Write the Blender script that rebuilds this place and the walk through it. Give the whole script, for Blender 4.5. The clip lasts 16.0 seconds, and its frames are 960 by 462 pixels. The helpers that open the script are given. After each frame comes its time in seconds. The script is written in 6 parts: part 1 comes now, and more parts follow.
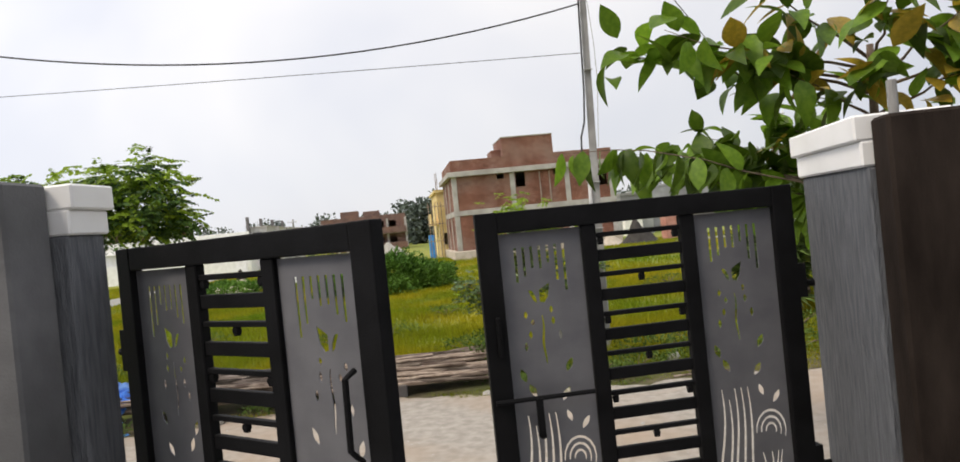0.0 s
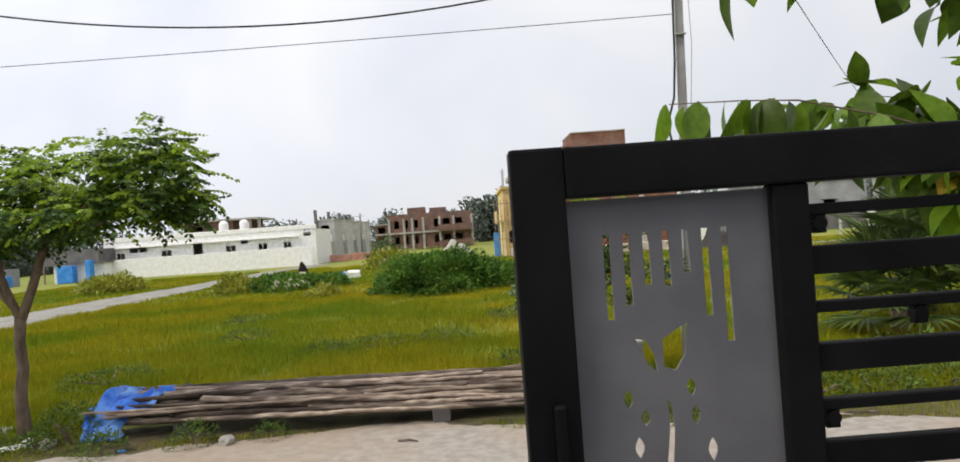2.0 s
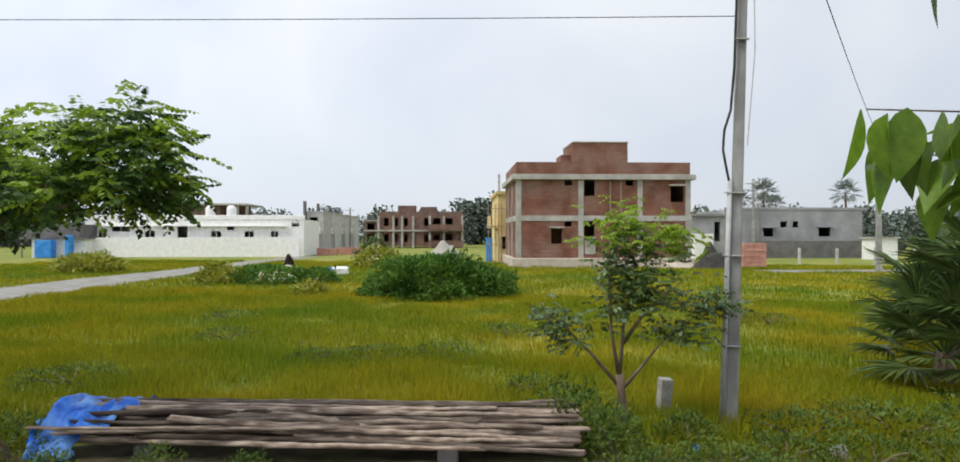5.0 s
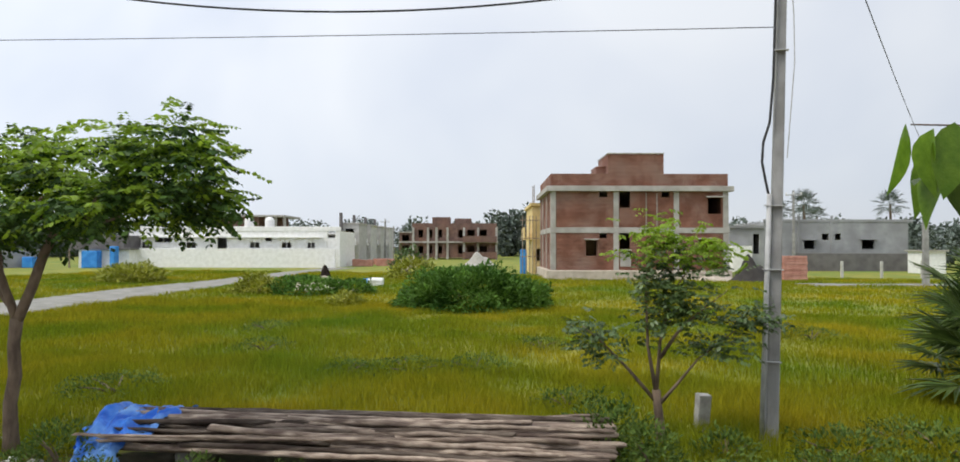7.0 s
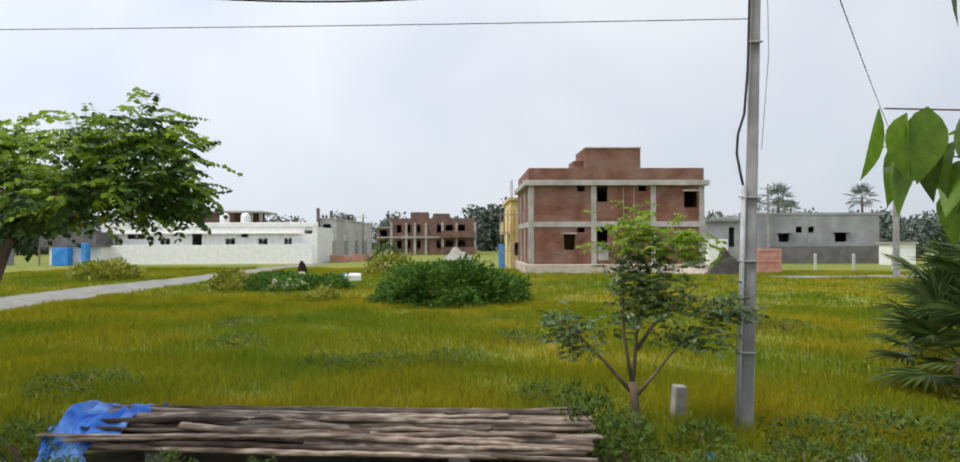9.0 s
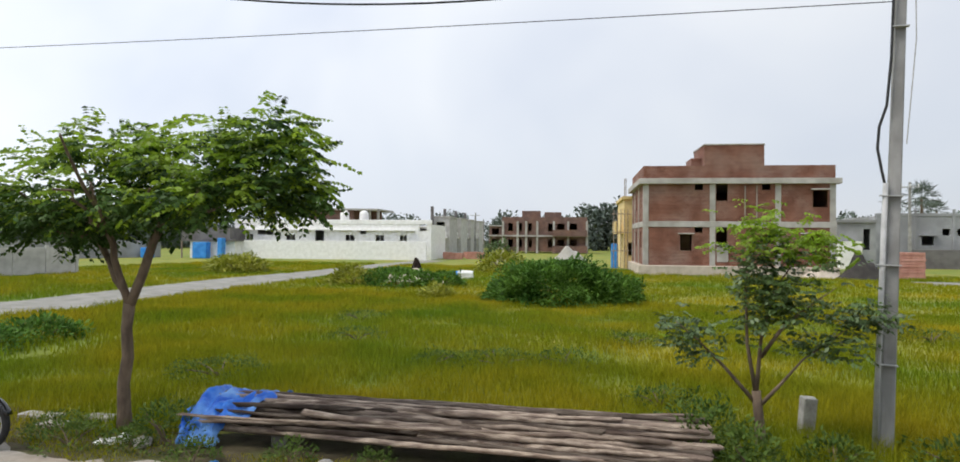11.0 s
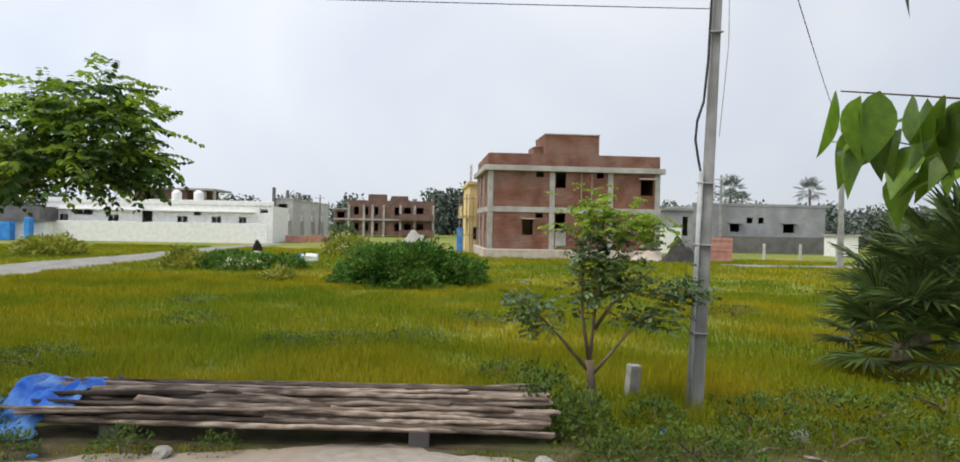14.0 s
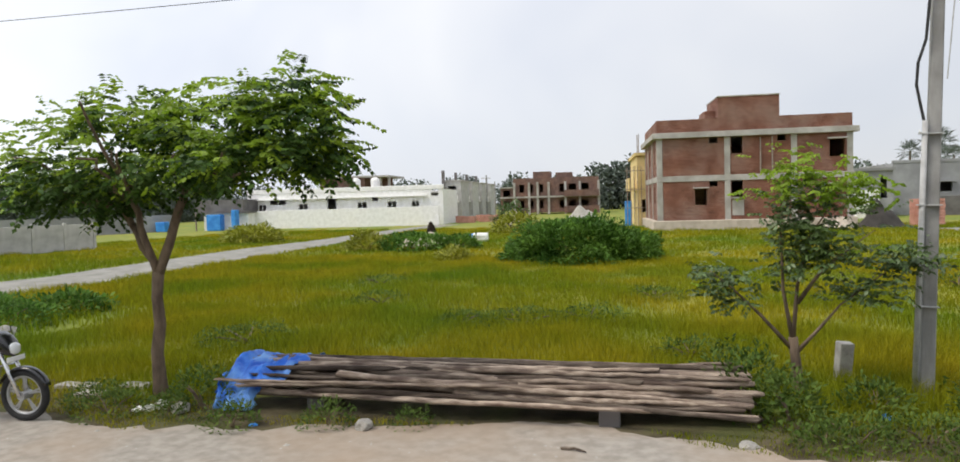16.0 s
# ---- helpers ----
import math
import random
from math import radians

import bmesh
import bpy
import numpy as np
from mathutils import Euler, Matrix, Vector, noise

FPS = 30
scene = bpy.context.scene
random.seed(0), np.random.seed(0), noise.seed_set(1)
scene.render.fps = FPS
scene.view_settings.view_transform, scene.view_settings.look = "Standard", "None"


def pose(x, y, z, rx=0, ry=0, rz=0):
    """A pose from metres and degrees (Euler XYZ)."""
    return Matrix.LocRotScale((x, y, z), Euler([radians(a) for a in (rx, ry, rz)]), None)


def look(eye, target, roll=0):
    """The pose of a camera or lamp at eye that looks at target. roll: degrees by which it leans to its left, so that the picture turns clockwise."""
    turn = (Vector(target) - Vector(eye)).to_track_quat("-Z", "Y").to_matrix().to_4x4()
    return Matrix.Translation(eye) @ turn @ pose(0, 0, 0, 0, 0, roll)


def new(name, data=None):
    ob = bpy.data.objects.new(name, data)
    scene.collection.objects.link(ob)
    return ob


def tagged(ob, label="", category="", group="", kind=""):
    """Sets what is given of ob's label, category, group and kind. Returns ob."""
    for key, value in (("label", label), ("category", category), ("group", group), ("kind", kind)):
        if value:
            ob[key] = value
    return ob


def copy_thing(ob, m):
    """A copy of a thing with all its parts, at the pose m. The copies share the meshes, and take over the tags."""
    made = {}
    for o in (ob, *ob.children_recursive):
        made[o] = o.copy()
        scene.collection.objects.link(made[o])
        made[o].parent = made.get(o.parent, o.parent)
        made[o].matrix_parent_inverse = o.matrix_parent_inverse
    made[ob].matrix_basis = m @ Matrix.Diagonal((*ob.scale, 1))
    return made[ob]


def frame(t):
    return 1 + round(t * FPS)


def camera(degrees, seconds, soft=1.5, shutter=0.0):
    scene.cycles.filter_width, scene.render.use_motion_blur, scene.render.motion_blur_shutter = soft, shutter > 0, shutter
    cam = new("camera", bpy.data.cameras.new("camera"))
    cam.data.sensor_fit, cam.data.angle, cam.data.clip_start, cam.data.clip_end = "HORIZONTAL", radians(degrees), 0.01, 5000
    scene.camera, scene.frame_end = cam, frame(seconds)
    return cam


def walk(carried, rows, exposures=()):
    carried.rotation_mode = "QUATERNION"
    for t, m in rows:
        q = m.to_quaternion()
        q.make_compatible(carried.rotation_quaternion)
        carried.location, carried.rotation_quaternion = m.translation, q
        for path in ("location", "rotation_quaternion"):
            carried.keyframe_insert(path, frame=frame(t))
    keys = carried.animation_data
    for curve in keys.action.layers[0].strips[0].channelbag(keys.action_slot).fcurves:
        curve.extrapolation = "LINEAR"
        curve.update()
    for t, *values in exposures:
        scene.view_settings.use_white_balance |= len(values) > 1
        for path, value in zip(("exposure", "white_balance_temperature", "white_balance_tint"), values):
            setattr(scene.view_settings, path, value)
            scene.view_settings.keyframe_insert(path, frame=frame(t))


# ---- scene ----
cam = camera(69.5, 16.0, soft=1.65)
PATH = [
    (0, (0.323, -0.151, 2.403), (0.089, 1.836, 2.395), -5.7),
    (0.5, (0.346, 0.27, 2.389), (-0.004, 2.235, 2.515), -4.4),
    (1, (0.302, 0.756, 2.382), (-0.087, 2.714, 2.49), -4.9),
    (1.5, (0.208, 1.21, 2.37), (-0.048, 3.194, 2.377), -4.9),
    (2, (0.148, 1.678, 2.319), (-0.276, 3.632, 2.324), -4.1),
    (2.5, (0.009, 2.076, 2.325), (-0.644, 3.966, 2.358), -3.0),
    (3, (-0.084, 2.4, 2.233), (-0.881, 4.233, 2.155), -2.8),
    (3.5, (-0.22, 2.626, 2.22), (-1.182, 4.375, 2.1), -1.6),
    (3.7, (-0.265, 2.608, 2.226), (-1.386, 4.261, 2.117), -2.2),
    (4, (-0.163, 2.6, 2.289), (-1.034, 4.395, 2.145), -0.2),
    (4.5, (-0.439, 2.717, 2.409), (-0.792, 4.683, 2.295), -2.1),
    (5, (-0.524, 2.751, 2.469), (-0.913, 4.712, 2.48), 0.0),
    (7.5, (-0.532, 2.723, 2.488), (-1.023, 4.661, 2.533), 0.0),
    (8, (-0.512, 2.808, 2.469), (-0.929, 4.763, 2.5), -0.2),
    (10.5, (-0.529, 2.814, 2.46), (-1.07, 4.739, 2.498), 0.0),
    (11, (-0.55, 2.86, 2.459), (-1.282, 4.721, 2.484), 0.5),
    (11.5, (-0.531, 2.86, 2.45), (-1.24, 4.73, 2.454), 0.6),
    (12, (-0.507, 2.872, 2.451), (-1.095, 4.784, 2.447), 0.1),
    (12.5, (-0.497, 2.868, 2.446), (-0.964, 4.812, 2.45), -0.3),
    (13, (-0.496, 2.77, 2.444), (-0.838, 4.741, 2.469), -0.1),
    (13.5, (-0.524, 2.707, 2.437), (-0.806, 4.687, 2.439), -0.7),
    (14, (-0.567, 2.718, 2.391), (-0.872, 4.695, 2.377), 1.1),
    (14.5, (-0.634, 2.9, 2.341), (-1.199, 4.817, 2.249), -0.4),
    (15, (-0.689, 2.969, 2.334), (-1.379, 4.843, 2.233), -2.1),
    (15.5, (-0.809, 2.892, 2.34), (-1.534, 4.753, 2.224), -1.6),
    (16, (-0.791, 2.891, 2.366), (-1.552, 4.738, 2.286), -1.6),
]
walk(cam, [(t, look(e, g, r)) for t, e, g, r in PATH], [(0.0, 0.02, 6950, 13), (1.5, 0.0, 6800, 12), (3.0, -0.04, 6850, 12), (3.8, -0.06, 6750, 11), (5.0, -0.06, 6500, 10), (7.5, -0.08, 6500, 10), (14.0, -0.08, 6500, 10), (16.0, -0.04, 6700, 11)])

# world and light: a bright overcast sky
SUN_AZ, SUN_EL = radians(-128), radians(54)
world = bpy.data.worlds.new("world")
scene.world = world
world.use_nodes = True
wt = world.node_tree
for n in list(wt.nodes):
    wt.nodes.remove(n)
w_out = wt.nodes.new("ShaderNodeOutputWorld")
w_bg = wt.nodes.new("ShaderNodeBackground")
w_sky = wt.nodes.new("ShaderNodeTexSky")
w_sky.sky_type, w_sky.sun_disc = "NISHITA", False
w_sky.sun_elevation, w_sky.sun_rotation = SUN_EL, SUN_AZ
w_tc = wt.nodes.new("ShaderNodeTexCoord")
w_noise = wt.nodes.new("ShaderNodeTexNoise")
w_noise.inputs["Scale"].default_value = 1.6
w_noise.inputs["Detail"].default_value = 4.0
w_noise.inputs["Distortion"].default_value = 0.4
w_ramp = wt.nodes.new("ShaderNodeValToRGB")
w_ramp.color_ramp.elements[0].position, w_ramp.color_ramp.elements[0].color = 0.34, (6.2, 6.8, 8.0, 1)
w_ramp.color_ramp.elements[1].position, w_ramp.color_ramp.elements[1].color = 0.66, (8.6, 8.9, 9.3, 1)
w_dot = wt.nodes.new("ShaderNodeVectorMath")
w_dot.operation = "DOT_PRODUCT"
w_dot.inputs[1].default_value = (math.sin(SUN_AZ) * math.cos(SUN_EL), math.cos(SUN_AZ) * math.cos(SUN_EL), math.sin(SUN_EL))
w_glow = wt.nodes.new("ShaderNodeMapRange")
w_glow.inputs["From Min"].default_value, w_glow.inputs["From Max"].default_value = -0.45, 0.95
w_glow.inputs["To Min"].default_value, w_glow.inputs["To Max"].default_value = 0.74, 1.3
w_mul = wt.nodes.new("ShaderNodeMix")
w_mul.data_type, w_mul.blend_type = "RGBA", "MULTIPLY"
w_mul.inputs["Factor"].default_value = 1.0
w_mix = wt.nodes.new("ShaderNodeMix")
w_mix.data_type = "RGBA"
w_mix.inputs["Factor"].default_value = 0.88
wt.links.new(w_tc.outputs["Generated"], w_noise.inputs["Vector"])
wt.links.new(w_tc.outputs["Generated"], w_dot.inputs[0])
wt.links.new(w_noise.outputs["Fac"], w_ramp.inputs["Fac"])
wt.links.new(w_dot.outputs["Value"], w_glow.inputs["Value"])
wt.links.new(w_ramp.outputs["Color"], w_mul.inputs["A"])
wt.links.new(w_glow.outputs["Result"], w_mul.inputs["B"])
wt.links.new(w_sky.outputs["Color"], w_mix.inputs["A"])
wt.links.new(w_mul.outputs["Result"], w_mix.inputs["B"])
wt.links.new(w_mix.outputs["Result"], w_bg.inputs["Color"])
w_bg.inputs["Strength"].default_value = 0.129
wt.links.new(w_bg.outputs["Background"], w_out.inputs["Surface"])
sun = new("sun", bpy.data.lights.new("sun", "SUN"))
sun.data.energy, sun.data.angle, sun.data.color = 2.5, radians(20), (1.0, 0.94, 0.83)
sun.matrix_world = look((math.sin(SUN_AZ) * math.cos(SUN_EL) * 40, math.cos(SUN_AZ) * math.cos(SUN_EL) * 40, math.sin(SUN_EL) * 40), (0, 0, 0))


# ---- materials ----
def mat(name, c1, c2, scale=8.0, rough=0.85, bump=0.2, fine=60.0, metal=0.0, c3=None, big=0.8, stretch=(1, 1, 1), rand=0.0,
        coat=0.0, through_light=0.0, island=0.0, spec=0.5):
    """Two noise scales of colour, fine relief, optional third stain colour, and variation from piece to piece."""
    m = bpy.data.materials.new(name)
    m.use_nodes = True
    t = m.node_tree
    b = t.nodes["Principled BSDF"]
    tc = t.nodes.new("ShaderNodeTexCoord")
    mp = t.nodes.new("ShaderNodeMapping")
    mp.inputs["Scale"].default_value = stretch
    t.links.new(tc.outputs["Object"], mp.inputs["Vector"])
    n1 = t.nodes.new("ShaderNodeTexNoise")
    n1.inputs["Scale"].default_value, n1.inputs["Detail"].default_value = scale, 6.0
    t.links.new(mp.outputs["Vector"], n1.inputs["Vector"])
    r1 = t.nodes.new("ShaderNodeValToRGB")
    r1.color_ramp.elements[0].position, r1.color_ramp.elements[0].color = 0.36, (*c1, 1)
    r1.color_ramp.elements[1].position, r1.color_ramp.elements[1].color = 0.64, (*c2, 1)
    t.links.new(n1.outputs["Fac"], r1.inputs["Fac"])
    col = r1.outputs["Color"]
    if c3:
        n2 = t.nodes.new("ShaderNodeTexNoise")
        n2.inputs["Scale"].default_value, n2.inputs["Detail"].default_value = big, 5.0
        t.links.new(tc.outputs["Object"], n2.inputs["Vector"])
        r2 = t.nodes.new("ShaderNodeValToRGB")
        r2.color_ramp.elements[0].position, r2.color_ramp.elements[1].position = 0.45, 0.68
        t.links.new(n2.outputs["Fac"], r2.inputs["Fac"])
        x = t.nodes.new("ShaderNodeMix")
        x.data_type = "RGBA"
        x.inputs["B"].default_value = (*c3, 1)
        t.links.new(r2.outputs["Color"], x.inputs["Factor"])
        t.links.new(col, x.inputs["A"])
        col = x.outputs["Result"]
    if rand or island:
        src = t.nodes.new("ShaderNodeObjectInfo" if rand else "ShaderNodeNewGeometry").outputs["Random" if rand else "Random Per Island"]
        mr = t.nodes.new("ShaderNodeMapRange")
        mr.inputs["To Min"].default_value, mr.inputs["To Max"].default_value = 1 - (rand or island), 1 + (rand or island)
        t.links.new(src, mr.inputs["Value"])
        h = t.nodes.new("ShaderNodeHueSaturation")
        t.links.new(mr.outputs["Result"], h.inputs["Value"])
        t.links.new(col, h.inputs["Color"])
        col = h.outputs["Color"]
    t.links.new(col, b.inputs["Base Color"])
    b.inputs["Roughness"].default_value, b.inputs["Metallic"].default_value = rough, metal
    b.inputs["Coat Weight"].default_value, b.inputs["Specular IOR Level"].default_value = coat, spec
    if bump:
        n3 = t.nodes.new("ShaderNodeTexNoise")
        n3.inputs["Scale"].default_value, n3.inputs["Detail"].default_value = fine, 4.0
        t.links.new(mp.outputs["Vector"], n3.inputs["Vector"])
        bp = t.nodes.new("ShaderNodeBump")
        bp.inputs["Strength"].default_value, bp.inputs["Distance"].default_value = bump, 0.02
        t.links.new(n3.outputs["Fac"], bp.inputs["Height"])
        t.links.new(bp.outputs["Normal"], b.inputs["Normal"])
    if through_light:
        tl = t.nodes.new("ShaderNodeBsdfTranslucent")
        t.links.new(col, tl.inputs["Color"])
        ms = t.nodes.new("ShaderNodeMixShader")
        ms.inputs["Fac"].default_value = through_light
        t.links.new(b.outputs["BSDF"], ms.inputs[1])
        t.links.new(tl.outputs["BSDF"], ms.inputs[2])
        t.links.new(ms.outputs["Shader"], t.nodes["Material Output"].inputs["Surface"])
    return m


M_DIRT = mat("field_soil", (0.15, 0.18, 0.02), (0.27, 0.25, 0.03), 0.7, 1.0, 0.6, 14, c3=(0.11, 0.18, 0.02), big=0.16)
M_ROAD = mat("gravel_road", (0.275, 0.25, 0.216), (0.37, 0.338, 0.297), 7.0, 0.95, 0.4, 70, c3=(0.345, 0.265, 0.195), big=0.38, spec=0.2)
M_TRACK = mat("dirt_track", (0.19, 0.185, 0.16), (0.29, 0.28, 0.25), 1.2, 0.95, 0.4, 30)
M_YARD = mat("yard_concrete", (0.33, 0.33, 0.32), (0.42, 0.41, 0.4), 3, 0.85, 0.25, 80)
M_PLASTER = mat("grey_plaster", (0.125, 0.125, 0.128), (0.18, 0.18, 0.183), 4, 0.9, 0.25, 90, c3=(0.095, 0.095, 0.098), big=1.3)
M_STREAK = mat("combed_plaster", (0.10, 0.107, 0.118), (0.165, 0.173, 0.188), 9, 0.8, 0.9, 30, stretch=(6, 6, 0.7))
# east wall's shade painted in as near-black brown; a mound shares it
M_BROWNWALL = mat("shaded_brown_wall_and_mound", (0.014, 0.010, 0.008), (0.036, 0.027, 0.022), 3, 0.95, 0.3, 70, stretch=(2, 2, 0.6), spec=0.1)
M_WHITE = mat("white_paint", (0.76, 0.755, 0.735), (0.86, 0.855, 0.845), 2.5, 0.7, 0.03, 60)
M_BLACK = mat("black_gate_paint", (0.005, 0.005, 0.0055), (0.009, 0.009, 0.010), 6, 0.6, 0.08, 120, spec=0.12)
M_PANEL = mat("grey_gate_sheet", (0.115, 0.115, 0.125), (0.15, 0.15, 0.16), 5, 0.5, 0.06, 120)
M_BRICK = mat("red_brick", (0.23, 0.085, 0.055), (0.34, 0.14, 0.09), 1.4, 0.95, 0.3, 20, c3=(0.28, 0.15, 0.11), big=0.5, island=0.22)
M_MORTAR = mat("cement_mortar", (0.25, 0.2, 0.17), (0.33, 0.27, 0.23), 4, 0.95, 0.2, 40)
M_CONCRETE = mat("raw_concrete", (0.36, 0.34, 0.31), (0.47, 0.45, 0.42), 1.5, 0.9, 0.2, 30, c3=(0.3, 0.28, 0.25), big=0.7)
M_DARK = mat("dark_interior", (0.03, 0.026, 0.024), (0.05, 0.045, 0.04), 2, 0.95, 0)
M_GREYH = mat("grey_cement_render", (0.27, 0.275, 0.28), (0.36, 0.365, 0.37), 0.8, 0.9, 0.1, 12, c3=(0.22, 0.22, 0.225), big=0.25)
M_DARKWALL = mat("dark_block_wall", (0.12, 0.11, 0.11), (0.17, 0.16, 0.155), 1.2, 0.95, 0.2, 14)
M_YELLOW = mat("yellow_paint", (0.62, 0.47, 0.2), (0.72, 0.56, 0.27), 1.5, 0.85, 0.05, 20)
M_POLE = mat("weathered_concrete_pole", (0.24, 0.235, 0.225), (0.36, 0.355, 0.34), 6, 0.9, 0.3, 60, c3=(0.19, 0.185, 0.175), big=2.0, stretch=(1, 1, 0.3))


# ---- building helpers ----
def box(bm, x0, x1, y0, y1, z0, z1, m=None):
    vs = [bm.verts.new(v) for v in ((x0, y0, z0), (x1, y0, z0), (x1, y1, z0), (x0, y1, z0), (x0, y0, z1), (x1, y0, z1), (x1, y1, z1), (x0, y1, z1))]
    if m is not None:
        for v in vs:
            v.co = m @ v.co
    for f in ((3, 2, 1, 0), (4, 5, 6, 7), (0, 1, 5, 4), (1, 2, 6, 5), (2, 3, 7, 6), (3, 0, 4, 7)):
        bm.faces.new([vs[i] for i in f])


def bevelled(bm, w, seg=1):
    bmesh.ops.bevel(bm, geom=bm.edges[:], offset=w, segments=seg, affect="EDGES", profile=0.6)
    return bm


def mesh_of(bm, name, material, smooth=False):
    me = bpy.data.meshes.new(name)
    bm.normal_update()
    bm.to_mesh(me)
    bm.free()
    for k in (material if isinstance(material, (list, tuple)) else [material]):
        me.materials.append(k)
    if smooth:
        me.polygons.foreach_set("use_smooth", [True] * len(me.polygons))
    return me


def part(name, bm, material, parent=None, label="", smooth=False, m=None):
    ob = new(name, mesh_of(bm, name, material, smooth))
    if parent is not None:
        ob.parent = parent
    if m is not None:
        ob.matrix_basis = m
    return tagged(ob, label) if label else ob


def boxes(*rows, bevel=0.0):
    bm = bmesh.new()
    for r in rows:
        box(bm, *r)
    return bevelled(bm, bevel) if bevel else bm


def thing(name, label, category, m=None, group="", kind=""):
    ob = new(name)
    ob.empty_display_size = 0.2
    if m is not None:
        ob.matrix_basis = m
    return tagged(ob, label, category, group, kind)


def structure(name, bm, material, label="", m=None):
    return tagged(part(name, bm, material, None, "", m=m), label, "", "", "structure")


def far(lx, ly, z=0.0, turn=0.0):
    """A pose in the axes along which the distant plots are laid out (13.5 degrees left of the gate's)."""
    a = radians(13.53)
    return pose(-0.475 + lx * math.cos(a) - ly * math.sin(a), 2.988 + lx * math.sin(a) + ly * math.cos(a), z, 0, 0, 13.53 + turn)


def tube(bm, pts, radii, sides=6, caps=True):
    """A tapered tube along points."""
    rings = []
    prev = None
    for i, p in enumerate(pts):
        p = Vector(p)
        d = (Vector(pts[min(i + 1, len(pts) - 1)]) - Vector(pts[max(i - 1, 0)])).normalized()
        a = prev if prev is not None else (Vector((0, 0, 1)) if abs(d.z) < 0.9 else Vector((1, 0, 0)))
        u = (a - d * a.dot(d)).normalized()
        prev = u
        v = d.cross(u)
        r = radii[i] if isinstance(radii, (list, tuple)) else radii
        rings.append([bm.verts.new(p + (u * math.cos(2 * math.pi * k / sides) + v * math.sin(2 * math.pi * k / sides)) * r) for k in range(sides)])
    for a, b in zip(rings, rings[1:]):
        for k in range(sides):
            bm.faces.new((a[k], a[(k + 1) % sides], b[(k + 1) % sides], b[k]))
    if caps:
        bm.faces.new(rings[0][::-1])
        bm.faces.new(rings[-1])


YARD = 0.75


def np_mesh(name, verts, faces, material):
    """A mesh from arrays: n x 3 places and m x k corners."""
    verts, faces = np.asarray(verts, dtype=np.float32), np.asarray(faces, dtype=np.int32)
    me = bpy.data.meshes.new(name)
    me.vertices.add(len(verts))
    me.vertices.foreach_set("co", verts.ravel())
    me.loops.add(faces.size)
    me.loops.foreach_set("vertex_index", faces.ravel())
    me.polygons.add(len(faces))
    me.polygons.foreach_set("loop_start", np.arange(0, faces.size, faces.shape[1], dtype=np.int32))
    me.materials.append(material)
    me.update(calc_edges=True)
    return me


def leaf_template(segments=1, fold=0.18, droop=0.25, width=0.5):
    """A leaf of length 1 along +y, folded along its midrib and drooping at the tip."""
    vs, fs = [(0, 0, 0)], []
    for i in range(1, segments + 1):
        t = i / (segments + 1)
        w = width * math.sin(math.pi * t ** 0.8) * 0.5
        z = -droop * t * t
        vs += [(-w, t, z + fold * w), (0, t, z), (w, t, z + fold * w)]
    vs.append((0, 1, -droop))
    last = len(vs) - 1
    for i in range(segments):
        a = 1 + 3 * i
        if i == 0:
            fs += [(0, a + 1, a, a), (0, a + 2, a + 1, a + 1)]
        if i == segments - 1:
            fs += [(a, a + 1, last, last), (a + 1, a + 2, last, last)]
        else:
            fs += [(a, a + 1, a + 4, a + 3), (a + 1, a + 2, a + 5, a + 4)]
    return np.array(vs, dtype=np.float32), fs


def leaf_cloud(name, pos, way, size, material, template, rng, ups=None):
    """Many leaves as one mesh: places, growing directions and lengths."""
    tv, tf = template
    tris = []
    for f in tf:
        f = list(dict.fromkeys(f))
        tris += [f] if len(f) == 3 else [[f[0], f[1], f[2]], [f[0], f[2], f[3]]]
    tris = np.array(tris, dtype=np.int32)
    n, k = len(pos), len(tv)
    way = way / (np.linalg.norm(way, axis=1, keepdims=True) + 1e-9)
    up = np.tile((0.0, 0.0, 1.0), (n, 1)) + rng.normal(0, 0.45, (n, 3)) if ups is None else ups
    side = np.cross(way, up)
    side /= np.linalg.norm(side, axis=1, keepdims=True) + 1e-9
    up = np.cross(side, way)
    v = (side[:, None, :] * tv[None, :, 0:1] + way[:, None, :] * tv[None, :, 1:2] + up[:, None, :] * tv[None, :, 2:3]) * size[:, None, None] + pos[:, None, :]
    f = (tris[None, :, :] + (np.arange(n) * k)[:, None, None]).reshape(-1, 3)
    return np_mesh(name, v.reshape(-1, 3), f, material)


def limb(a, b, r0, r1, rng, wob=0.06, n=6):
    a, b = np.array(a, float), np.array(b, float)
    d = np.linalg.norm(b - a)
    pts = [a + (b - a) * i / (n - 1) + (rng.normal(0, wob * d / n * 1.6, 3) if 0 < i < n - 1 else 0) for i in range(n)]
    return [tuple(p) for p in pts], [r0 + (r1 - r0) * i / (n - 1) for i in range(n)]


